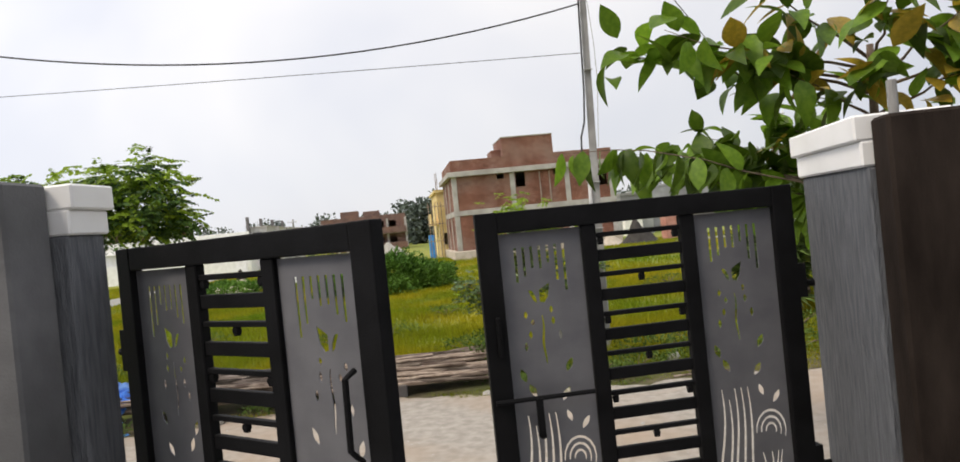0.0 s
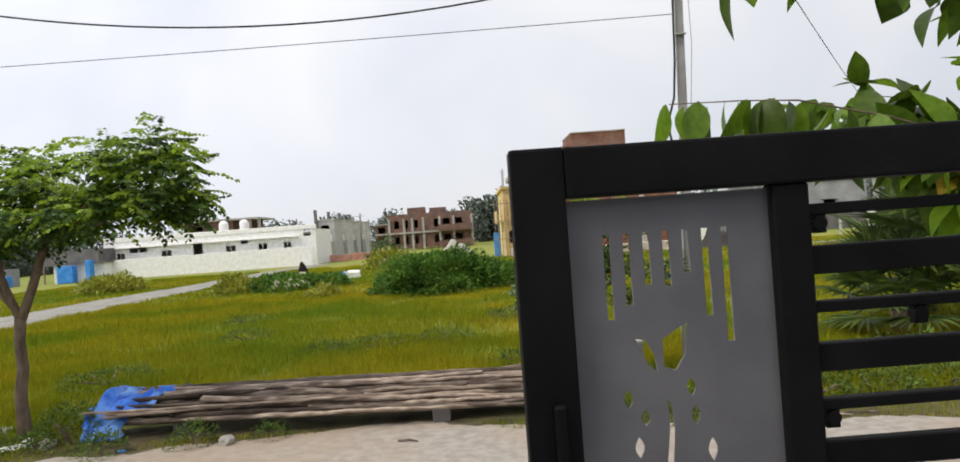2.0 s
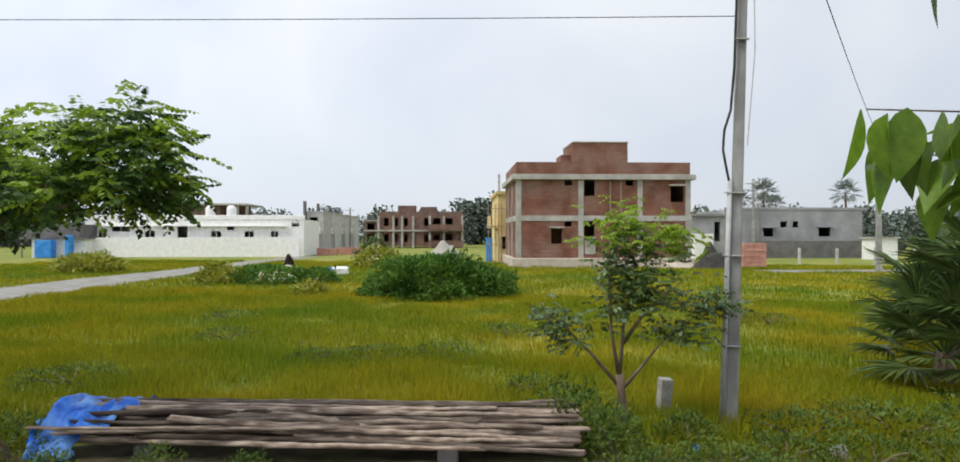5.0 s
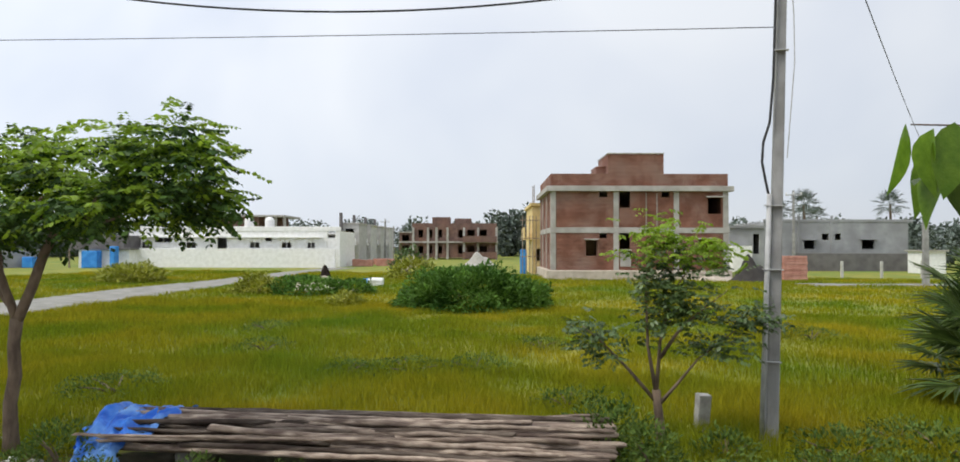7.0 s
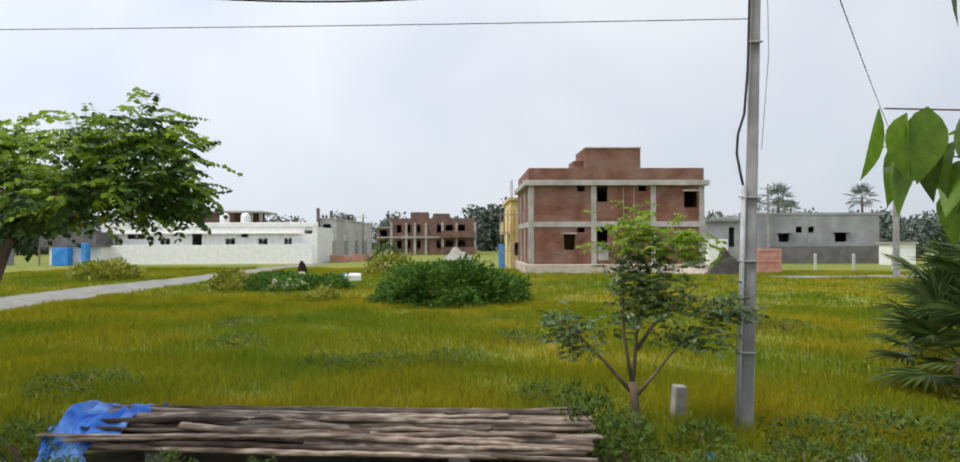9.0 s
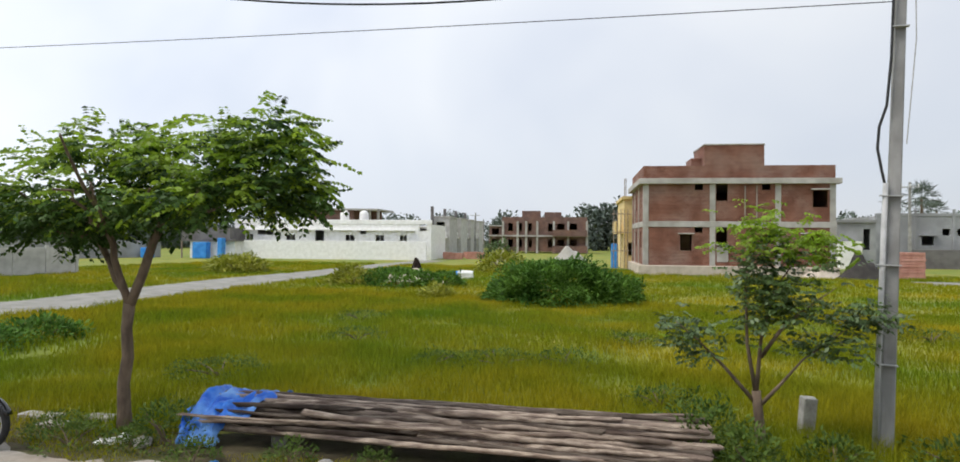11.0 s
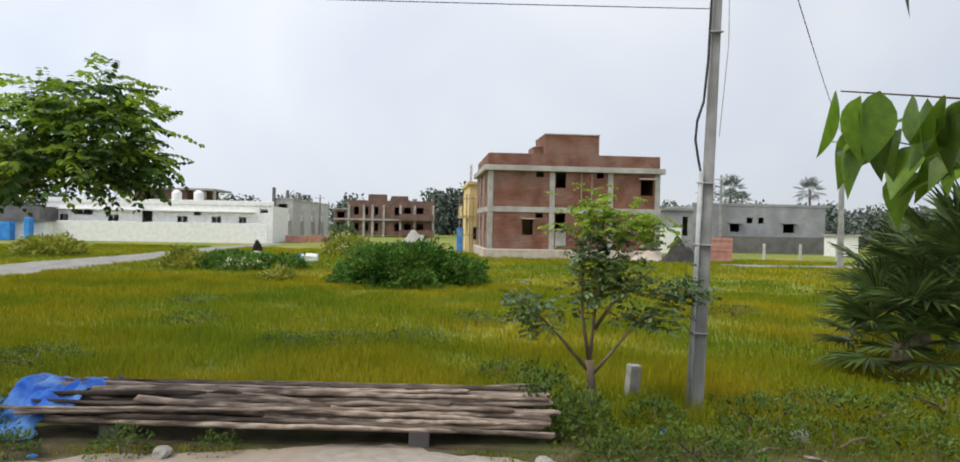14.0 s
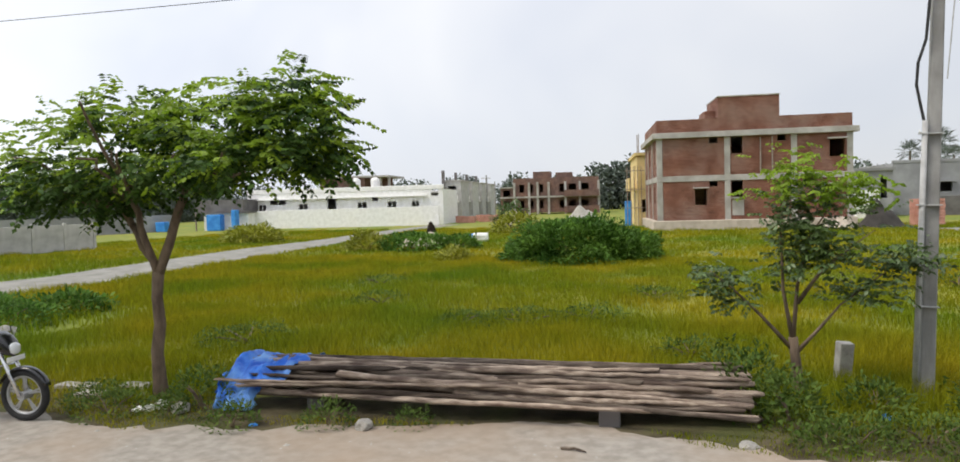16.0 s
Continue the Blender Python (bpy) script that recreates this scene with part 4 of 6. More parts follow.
bush(-0.55, 10.6, 0.35, 0.55, 600, M_WEED, "leafy weeds at the foot of the sapling", 49, 0.085)
bush(-1.25, 11.4, 0.4, 0.7, 500, M_WEED, "leafy weeds behind the pole stack", 50, 0.08)
bush(0.3, 11.3, 0.4, 0.35, 500, M_WEED, "leafy weeds beside the utility pole", 51, 0.08)
bush(1.6, 11.6, 0.7, 0.35, 800, M_WEED, "low leafy weeds beside the utility pole", 52, 0.08)
bush(2.8, 11.9, 0.8, 0.4, 800, M_WEED, "low leafy weeds on the grass verge", 53, 0.08)
bush(4.2, 12.6, 0.9, 0.45, 900, M_WEED, "low leafy weeds on the grass verge", 54, 0.08)
bush(-5.2, 9.1, 0.3, 0.28, 350, M_WEED, "leafy weeds in front of the stacked poles", 55, 0.06)
bush(-4.3, 9.35, 0.25, 0.2, 250, M_WEED, "leafy weeds in front of the stacked poles", 56, 0.05)
bush(-9.3, 12.6, 1.0, 0.3, 1600, M_WEED, "low green weeds in the grass", 57, 0.06)
for i, (x, y, r) in enumerate(((0.6, 10.4, 0.5), (1.3, 10.9, 0.5), (2.2, 10.9, 0.6), (3.0, 11.1, 0.6), (3.9, 11.4, 0.7), (0.0, 10.2, 0.4), (4.9, 12.0, 0.8), (2.5, 12.6, 0.6), (-0.3, 9.95, 0.3), (1.0, 10.05, 0.35), (-8.6, 9.0, 0.4), (-6.2, 8.75, 0.3))):
    bush(x, y, r, 0.26, int(1500 * r), M_WEED, "low leafy weeds on the soil verge", 80 + i, 0.055)

for i, (x, y, r) in enumerate(((-5.2, 15.6, 0.9), (-4.0, 16.2, 0.7), (-6.3, 15.2, 0.5), (-3.2, 19.5, 0.6), (-11.5, 21.0, 0.7), (3.6, 23.0, 0.8), (-9.5, 17.5, 0.6), (-1.8, 13.4, 0.5))):
    bush(x, y, r * 1.2, 0.3, int(1500 * r), M_WEED, "patch of dark green weeds in the meadow", 70 + i, 0.06)


# grass: blades in tufts over the whole field
def grass(name, n, area, height, width, seed, label):
    rg = np.random.default_rng(seed)
    x0, x1, y0, y1 = area
    px, py = rg.uniform(x0, x1, n), rg.uniform(y0, y1, n)
    clump = np.array([noise.noise((a * 0.55, b * 0.55, 3)) for a, b in zip(px, py)])
    edge = np.array([verge(a) for a in px])
    c, s = math.cos(radians(9.5)), math.sin(radians(9.5))
    lx, ly = (px + 6.87) * c + (py - 9.36) * s, -(px + 6.87) * s + (py - 9.36) * c
    far_path = np.zeros(n, bool)
    ta, tb = np.array([along(TRACK_A, k / 60)[:] for k in range(61)]), np.array([along(TRACK_B, k / 60)[:] for k in range(61)])
    far_path = (px > np.interp(py, ta[:, 1], ta[:, 0])) & (px < np.interp(py, tb[:, 1], tb[:, 0])) & (py > 12.5)
    a13 = radians(13.53)
    qx, qy = (px + 0.475) * math.cos(a13) + (py - 2.988) * math.sin(a13), -(px + 0.475) * math.sin(a13) + (py - 2.988) * math.cos(a13)
    far_path |= (qx > 20.7) & (qy > 43.5) & (qy < 47.0)
    keep = (py > edge - 0.12 + 0.5 * np.abs(clump)) & ~((lx > -0.1) & (lx < 6.0) & (ly > -0.3) & (ly < 1.0)) & ~far_path
    px, py, clump, edge = px[keep], py[keep], clump[keep], edge[keep]
    n = len(px)
    h = height * (0.55 + 0.5 * rg.random(n) + 0.75 * clump) * np.clip((py - edge) / 1.6, 0.3, 1)
    a = rg.uniform(0, 2 * math.pi, n)
    lean = rg.uniform(0.15, 0.65, n) * h
    b = rg.uniform(0, 2 * math.pi, n)
    w = width * rg.uniform(0.6, 1.3, n)
    base = np.stack([px, py, np.full(n, -0.01)], 1)
    side = np.stack([np.cos(a) * w, np.sin(a) * w, np.zeros(n)], 1)
    mid = base + np.stack([np.cos(b) * lean * 0.35, np.sin(b) * lean * 0.35, h * 0.6], 1)
    tip = base + np.stack([np.cos(b) * lean, np.sin(b) * lean, h], 1)
    v = np.stack([base - side, base + side, mid + side * 0.7, mid - side * 0.7, tip], 1).reshape(-1, 3)
    k = np.arange(n)[:, None] * 5
    f = np.concatenate([k + (0, 1, 2), k + (0, 2, 3), k + (3, 2, 4)])
    ob = new(name, np_mesh(name, v, f, M_GRASS))
    return tagged(ob, label, "grass", "", "stuff")


grass("grass", 170000, (-14, 9, 8.2, 16), 0.23, 0.005, 61, "long yellow-green grass along the road verge")
grass("grass", 200000, (-26, 14, 15.5, 30), 0.22, 0.008, 62, "long yellow-green meadow grass in the empty plot")
grass("grass", 170000, (-50, 30, 29, 62), 0.20, 0.018, 63, "yellow-green meadow grass in the empty plot")
grass("grass", 60000, (-48, -14, 8.6, 30), 0.28, 0.014, 64, "yellow-green grass beyond the dirt path")


# ---- the distant houses ----
def pierced(bm, x0, x1, z0, z1, y0, y1, holes, m=None):
    """A wall slab from x0 to x1 with rectangular openings through it, as one closed shape."""
    cx = sorted({x0, x1, *(v for h in holes for v in h[:2] if x0 < v < x1)})
    cz = sorted({z0, z1, *(v for h in holes for v in h[2:] if z0 < v < z1)})
    nx, nz = len(cx) - 1, len(cz) - 1

    def solid(i, j):
        if not (0 <= i < nx and 0 <= j < nz):
            return False
        mx, mz = (cx[i] + cx[i + 1]) / 2, (cz[j] + cz[j + 1]) / 2
        return not any(h[0] < mx < h[1] and h[2] < mz < h[3] for h in holes)

    made = {}

    def vert(i, j, k):
        if (i, j, k) not in made:
            co = Vector((cx[i], y1 if k else y0, cz[j]))
            made[i, j, k] = bm.verts.new(m @ co if m is not None else co)
        return made[i, j, k]

    for i in range(nx):
        for j in range(nz):
            if not solid(i, j):
                continue
            bm.faces.new([vert(i, j, 0), vert(i + 1, j, 0), vert(i + 1, j + 1, 0), vert(i, j + 1, 0)])
            bm.faces.new([vert(i, j, 1), vert(i, j + 1, 1), vert(i + 1, j + 1, 1), vert(i + 1, j, 1)])
            for (di, dj), (p, q) in (((-1, 0), ((0, 1), (0, 0))), ((1, 0), ((1, 0), (1, 1))), ((0, -1), ((0, 0), (1, 0))), ((0, 1), ((1, 1), (0, 1)))):
                if not solid(i + di, j + dj):
                    a, b = (i + p[0], j + p[1]), (i + q[0], j + q[1])
                    bm.faces.new([vert(*b, 0), vert(*a, 0), vert(*a, 1), vert(*b, 1)])
    return bm


def shell(parent, x0, x1, z0, z1, depth, holes, material, side_holes=(), thick=0.25, name="wall"):
    """Four walls; the front and the west wall are pierced."""
    part(name, pierced(bmesh.new(), x0, x1, z0, z1, 0, thick, holes), material, parent)
    part(name, pierced(bmesh.new(), thick, depth - thick, z0, z1, 0, thick, side_holes, pose(x0 + thick, 0, 0, 0, 0, 90)), material, parent)
    part(name, boxes((x1 - thick, x1, thick, depth - thick, z0, z1)), material, parent)
    part(name, boxes((x0, x1, depth - thick, depth, z0, z1)), material, parent)


def frame_window(parent, x0, x1, z0, z1, material, y=0.06):
    bm = bmesh.new()
    for r in ((x0, x0 + 0.06, z0, z1), (x1 - 0.06, x1, z0, z1), (x0 + 0.06, x1 - 0.06, z1 - 0.06, z1), (x0 + 0.06, x1 - 0.06, z0, z0 + 0.06), ((x0 + x1) / 2 - 0.03, (x0 + x1) / 2 + 0.03, z0 + 0.06, z1 - 0.06)):
        box(bm, r[0], r[1], y, y + 0.06, r[2], r[3])
    part("window_frame", bm, material, parent)


# red brick house under construction
bh = thing("brick_house", "unplastered two-storey red brick house under construction", "house", far(0, 51.6))
x0, x1, dep = 4.73, 17.95, 10.2
up = [(8.36, 8.95, 6.19, 6.62), (9.86, 10.66, 5.4, 6.62), (13.0, 13.6, 6.19, 6.62), (16.45, 17.45, 4.96, 6.15)]
dn = [(7.35, 8.17, 1.8, 2.95), (8.36, 8.92, 3.1, 3.5), (9.86, 10.66, 2.3, 3.5), (13.15, 13.75, 2.4, 3.04), (15.75, 16.95, 2.25, 3.04)]
so = [(1.6, 2.4, 2.0, 3.2), (5.5, 6.4, 2.0, 3.2)]
part("plinth", bevelled(boxes((x0 - 0.35, x1 + 0.2, -0.35, dep, -0.05, 0.72)), 0.05), M_SAND, bh)
shell(bh, x0, x1, 0.72, 3.5, dep, dn, M_BRICKWORK, so)
part("floor_slab", bevelled(boxes((x0 - 0.05, x1 + 0.1, -0.06, dep, 3.5, 3.92)), 0.02), M_CONCRETE, bh)
shell(bh, x0, x1, 3.92, 6.62, dep, up, M_BRICKWORK, [(1.6, 2.4, 4.9, 6.1), (5.5, 6.4, 4.9, 6.1)])
part("roof_slab", bevelled(boxes((x0 - 0.35, x1 + 0.35, -0.35, dep + 0.2, 6.62, 7.02)), 0.02), M_CONCRETE, bh)
for r in ((x0, x1, 0, 0.2), (x0, x0 + 0.2, 0.2, dep), (x1 - 0.2, x1, 0.2, dep), (x0 + 0.2, x1 - 0.2, dep - 0.2, dep)):
    part("parapet", boxes((*r, 7.02, 7.95)), M_BRICKWORK, bh)
tower = part("stair_tower", boxes((9.0, 13.15, -0.03, 4.5, 7.95 - 0.93, 9.42)), M_BRICKWORK, bh)
part("tower_coping", bevelled(boxes((8.95, 13.2, -0.08, 4.55, 9.42, 9.52)), 0.02), M_CONCRETE, tower)
part("tank_base", boxes((8.25, 8.98, 1.0, 3.5, 7.02, 8.6)), M_BRICKWORK, bh)
for cx in (4.7, 9.4, 13.9, 17.58):
    for z0, z1 in ((0.72, 3.5), (3.92, 6.62)):
        part("column", bevelled(boxes((cx, cx + 0.4, -0.05, 0.2, z0, z1)), 0.015), M_CONCRETE, bh)
for z0, z1 in ((0.72, 3.5), (3.92, 6.62)):
    for yy in (3.4, 7.0, 9.7):
        part("column", boxes((4.68, 4.9, yy, yy + 0.35, z0, z1)), M_CONCRETE, bh)
for a, b, z in ((7.2, 8.3, 2.98), (16.3, 17.6, 6.18), (15.6, 17.1, 3.06), (9.86, 10.7, 2.2)):
    part("lintel", bevelled(boxes((a, b, -0.32, 0.0, z, z + 0.09)), 0.01), M_CONCRETE, bh)
part("patch", boxes((9.9, 10.7, -0.03, 0.0, 1.0, 2.1)), M_CONCRETE, bh, "grey cement patch under the opening")
for a in (11.8, 12.6):
    part("downpipe", boxes((a, a + 0.08, -0.1, -0.01, 4.0, 6.5)), M_MORTAR, bh)

# yellow house behind it
yh = thing("yellow_house", "yellow painted two-storey house with bare column bars", "house", far(0, 61.5))
shell(yh, 4.0, 9.6, 0, 6.1, 9, [(4.35, 4.85, 1.2, 2.3)], M_YELLOW, [(2, 3, 1.2, 2.4), (2, 3, 4.2, 5.4)])
part("roof", boxes((3.8, 9.8, -0.2, 9.2, 6.1, 6.35)), M_YELLOW, yh)
for i in range(4):
    bm = bmesh.new()
    tube(bm, [(4.05 + 0.12 * (i % 2), 0.15 + 0.12 * (i // 2), 6.35), (4.05 + 0.12 * (i % 2), 0.15 + 0.12 * (i // 2), 7.7 + 0.1 * i)], 0.035, 5)
    part("column_bar", bm, M_MORTAR, yh)
part("balcony", boxes((3.3, 4.0, 0.5, 5, 3.1, 3.35), (3.3, 3.4, 0.5, 5, 3.35, 4.2)), M_YELLOW, yh)
bm = bmesh.new()
for i in range(5):
    tube(bm, [(3.1 + 0.3 * i, -0.4, 0), (3.1 + 0.3 * i, -0.4, 5.2)], 0.035, 5)
for z in (1.6, 3.2, 4.8):
    tube(bm, [(2.9, -0.4, z), (4.6, -0.4, z)], 0.035, 5)
tagged(part("scaffold", bm, M_LOG, m=far(0, 61.4)), "bamboo scaffold poles against the yellow house", "scaffold")

# long white house with its compound wall
wx = lambda u: (u - 784) / 14.1
wz = lambda v: 2.354 + (380 - v) / 14.1
wh = thing("white_house", "long single-storey white house with small dark windows", "house", far(0, 80, 0, 0))
wins = [(wx(216), wx(230), wz(383), wz(372)), (wx(289), wx(306), wz(383), wz(372)), (wx(394), wx(411), wz(383), wz(372)), (wx(447), wx(463), wz(383), wz(372)), (wx(489), wx(502), wz(383), wz(372)),
        (wx(237), wx(267), wz(374), wz(364)), (wx(341), wx(357), wz(385), wz(363)), (wx(420), wx(431), wz(371), wz(364)), (wx(523), wx(535), wz(365), wz(351))]
shell(wh, wx(196), wx(543), 0, 4.2, 9, wins, M_WHITE, [(2, 3, 1, 2.2)])
part("roof", boxes((wx(196) + 0.26, wx(543) - 0.26, 0.26, 8.7, 3.7, 3.9)), M_CONCRETE, wh)
part("parapet", bevelled(boxes((wx(196) - 0.08, wx(543) + 0.08, -0.08, 0.2, 4.2, 4.72)), 0.03), M_WHITE, wh)
part("sunshade", boxes((wx(205), wx(515), -0.45, 0.0, 3.42, 3.52)), M_WHITE, wh)
for w in wins[:6]:
    frame_window(wh, *w, M_WHITE)
for u in (270, 360, 520):
    part("pilaster", boxes((wx(u), wx(u) + 0.12, -0.06, 0.0, 0.2, 4.2)), M_WHITE, wh)
for i, u in enumerate((379, 414)):
    bm = bmesh.new()
    tube(bm, [(0, 0, 0), (0, 0, 1.65), (0, 0, 1.9), (0, 0, 2.05)], [0.55, 0.55, 0.42, 0.2], 16)
    t = tagged(part("water_tank", bm, M_WHITE, m=far(wx(u), 83, 3.9)), "round white plastic rooftop water tank", "water tank", "rooftop tanks")
structure("wall_compound", bevelled(boxes((wx(176), wx(541), 0, 0.2, -0.05, 2.15)), 0.02), M_WHITE, m=far(0, 78))
uh = thing("brown_house", "unfinished brown brick upper storey behind the white house", "house", far(0, 98))
k = 98 / 1130
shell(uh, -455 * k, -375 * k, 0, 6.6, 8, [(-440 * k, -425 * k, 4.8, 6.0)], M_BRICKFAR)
part("roof_slab", boxes((-458 * k, -332 * k, -0.6, 8.4, 6.6, 6.85)), M_CONCRETE, uh)
for u in (-365, -350, -335):
    part("column", boxes((u * k, u * k + 0.35, 0, 0.35, 0, 6.6)), M_CONCRETE, uh)
part("wall", boxes((-375 * k, -340 * k, 4.0, 4.25, 0, 6.6)), M_BRICKFAR, uh)

# row of new narrow houses
for i in range(4):
    rh = thing("row_house", "narrow new white and grey two-storey row house", "house", far(-19.6 + 0.3 * i, 92 + 7.5 * i), group="row houses")
    shell(rh, 0, 2.5, 0, 5.4, 6, [(0.7, 1.8, 0.6, 2.3), (0.7, 1.8, 3.4, 4.8)], M_PRECAST)
    part("roof", boxes((-0.1, 2.6, -0.1, 6.1, 5.4, 5.6)), M_CONCRETE, rh)
    part("balcony", boxes((0.4, 2.2, -0.9, 0, 2.6, 2.8), (0.4, 2.2, -0.9, -0.8, 2.8, 3.5)), M_WHITE, rh)
    part("fin", boxes((0.0, 0.3, -0.7, 0, 0, 6.9)), M_DARKWALL, rh, "dark grey upright fin")

# far brick house
fx = lambda u: (u - 784) / 8.69
fh = thing("far_brick_house", "unfinished brown brick two-storey house with open bays", "house", far(0, 130))
hol = [(fx(a), fx(b), z0, z1) for a, b in ((672, 680), (690, 695), (705, 711), (737, 745), (752, 764), (772, 784)) for z0, z1 in ((1.1, 2.6), (4.1, 5.6))]
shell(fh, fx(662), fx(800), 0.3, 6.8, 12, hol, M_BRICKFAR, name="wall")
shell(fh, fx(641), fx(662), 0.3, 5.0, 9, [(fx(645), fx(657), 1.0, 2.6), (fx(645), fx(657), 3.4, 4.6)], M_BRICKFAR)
part("roof", boxes((fx(660), fx(802), 0.26, 12, 6.0, 6.2)), M_CONCRETE, fh)
part("roof", boxes((fx(639), fx(661.5), -0.3, 9, 5.0, 5.2)), M_CONCRETE, fh)
part("floor_slab", boxes((fx(640), fx(802), -0.5, -0.002, 3.1, 3.4)), M_CONCRETE, fh)
for a, b, z in ((694, 723, 8.0), (731, 758, 7.75)):
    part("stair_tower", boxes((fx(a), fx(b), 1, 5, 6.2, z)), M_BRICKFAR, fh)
for u in (662, 686, 700, 718, 745, 768, 798):
    part("column", boxes((fx(u), fx(u) + 0.4, -0.3, -0.004, 0, 6.0)), M_CONCRETE, fh)
for z in (3.4, 0.4):
    part("balcony", boxes((fx(745), fx(800), -1.6, -1.45, z, z + 1.0), (fx(745), fx(800), -1.6, -0.51, z - 0.2, z)), M_BRICKFAR, fh)

# grey cement house and its dark wall
gx = lambda u: (u - 784) / 15.07
gz = lambda v: 2.354 + (380 - v) / 15.07
gh = thing("grey_house", "grey cement-rendered single-storey house with small windows", "house", far(0, 75))
gw = [(gx(1301), gx(1318), gz(381), gz(367)), (gx(1330), gx(1341), gz(366), gz(356)), (gx(1351), gx(1361), gz(366), gz(356)), (gx(1395), gx(1415), gz(381), gz(366))]
shell(gh, gx(1236), gx(1470), 0, 5.2, 9, gw, M_GREYH)
part("roof", boxes((gx(1236) + 0.26, gx(1470) - 0.26, 0.26, 8.7, 4.6, 4.8)), M_CONCRETE, gh)
part("parapet", bevelled(boxes((gx(1236) - 0.06, gx(1470) + 0.5, -0.06, 0.2, 5.2, 5.5)), 0.02), M_GREYH, gh)
for u in (1344, 1290):
    part("downpipe", boxes((gx(u), gx(u) + 0.25, -0.08, -0.002, 0, 5.9)), M_GREYH, gh)
for w in (gw[0], gw[3]):
    part("sunshade", boxes((w[0] - 0.25, w[1] + 0.25, -0.4, -0.003, w[3] + 0.02, w[3] + 0.12)), M_GREYH, gh)
structure("wall_dark", bevelled(boxes((gx(1262), gx(1478), -0.2, 0, -0.05, 1.85)), 0.02), M_DARKWALL, m=far(0, 72))
sh = thing("small_grey_house", "small grey and white house with a flat roof", "house", far(0, 70))
k = 70 / 1130
shell(sh, 396 * k, 452 * k, 0, 4.4, 7, [(434 * k, 444 * k, 1.8, 3.8)], M_GREYH)
part("roof", boxes((394 * k, 454 * k, -0.2, 7.1, 4.4, 4.65)), M_GREYH, sh)
part("annex", boxes((394 * k, 425 * k, -1.2, -0.21, 0, 2.6)), M_WHITE, sh, "white painted annex")
wp = thing("white_outhouse", "small white painted outhouse beside the fence", "shed", far(0, 66))
part("wall", boxes((41.2, 43.6, 0, 2, 0, 2.1)), M_WHITE, wp)
part("roof", boxes((41.0, 43.8, -0.2, 2.2, 2.1, 2.25)), M_CONCRETE, wp)

# dark shed and blue sheets beside the white house
sd = thing("shed", "low shed with black sheet roof and white walls", "shed", far(0, 76))
k = 76 / 1130
part("wall", boxes((-676 * k, -592 * k, 0.4, 5, 0, 2.0)), M_WHITE, sd)
part("roof", boxes((-692 * k, -588 * k, 0, 5.4, 2.0, 2.25), (-690 * k, -600 * k, 0.2, 5, 2.25, 3.6)), M_DARKWALL, sd, "sagging black plastic sheet")
part("post", boxes((-690 * k, -688 * k, 0.05, 0.2, 0, 2.0)), M_LOG, sd)
for u, w, h in ((-658, 26, 1.9), (-755, 18, 1.2), (-612, 8, 2.4)):
    bm = bevelled(boxes((u * k, (u + w) * k, -1.2, -0.2, 0, h)), 0.1, 2)
    tagged(part("blue_sheet", bm, M_BLUE, m=far(0, 76)), "blue plastic sheet hung round a low stack", "tarpaulin", "blue sheets")
bm = bevelled(boxes((3.0, 3.6, 0, 0.6, 0, 2.2)), 0.05)
tagged(part("blue_sheet", bm, M_BLUE, m=far(0, 63)), "blue plastic sheet beside the yellow house", "tarpaulin", "blue sheets")


# ---- heaps of building material ----
def heap(name, m, w, d, h, material, label, category, seed):
    n = 18
    vs, fs = [], []
    for j in range(n + 1):
        for i in range(n + 1):
            u, v = i / n * 2 - 1, j / n * 2 - 1
            r = min(1.0, math.hypot(u, v))
            k = 0.5 + 0.5 * math.cos(math.pi * r)
            vs.append((u * w / 2, v * d / 2, h * k * (1 + 0.5 * noise.noise((u * 2.5 + seed, v * 2.5, 0))) + 0.15 * h * k * noise.noise((u * 9, v * 9, seed)) - 0.02))
    for j in range(n):
        for i in range(n):
            a = j * (n + 1) + i
            fs.append((a, a + 1, a + n + 2, a + n + 1))
    ob = new(name, np_mesh(name, vs, fs, material))
    ob.matrix_basis = m
    return tagged(ob, label, category)


heap("covered_mound", far(18.9, 49.5, 0), 3.6, 2.4, 1.75, M_DARK, "heap under a dark plastic sheet beside the brick house", "heap", 1)
heap("soil_mound", far(16.6, 50.2, 0), 3.4, 1.6, 0.8, M_SAND, "low heap of brown soil beside the brick house", "heap", 2)
heap("sand_heap", far(-8.5, 74, 0), 5.0, 3, 1.4, M_SAND, "pale sand heap on the building plot", "heap", 3)
heap("sand_heap", far(-1.0, 88, 0), 5.0, 3, 1.5, M_STONE, "pale gravel heap on the building plot", "heap", 4)
heap("soil_mound", far(-9.5, 38.5, 0), 5.0, 3, 0.7, M_SAND, "low mound of pale soil in the field", "heap", 5)
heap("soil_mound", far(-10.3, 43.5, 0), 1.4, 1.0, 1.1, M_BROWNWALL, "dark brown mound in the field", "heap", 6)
bs = thing("brick_stack", "squared stack of orange bricks beside the wall", "brick stack", far(21.6, 50.5, 0, 8))
for i in range(9):
    part("brick_course", bevelled(boxes((0.02 * (i % 2), 1.9 - 0.02 * (i % 3), 0.02 * (i % 2), 0.9, i * 0.205, i * 0.205 + 0.195)), 0.01), M_PINK, bs)
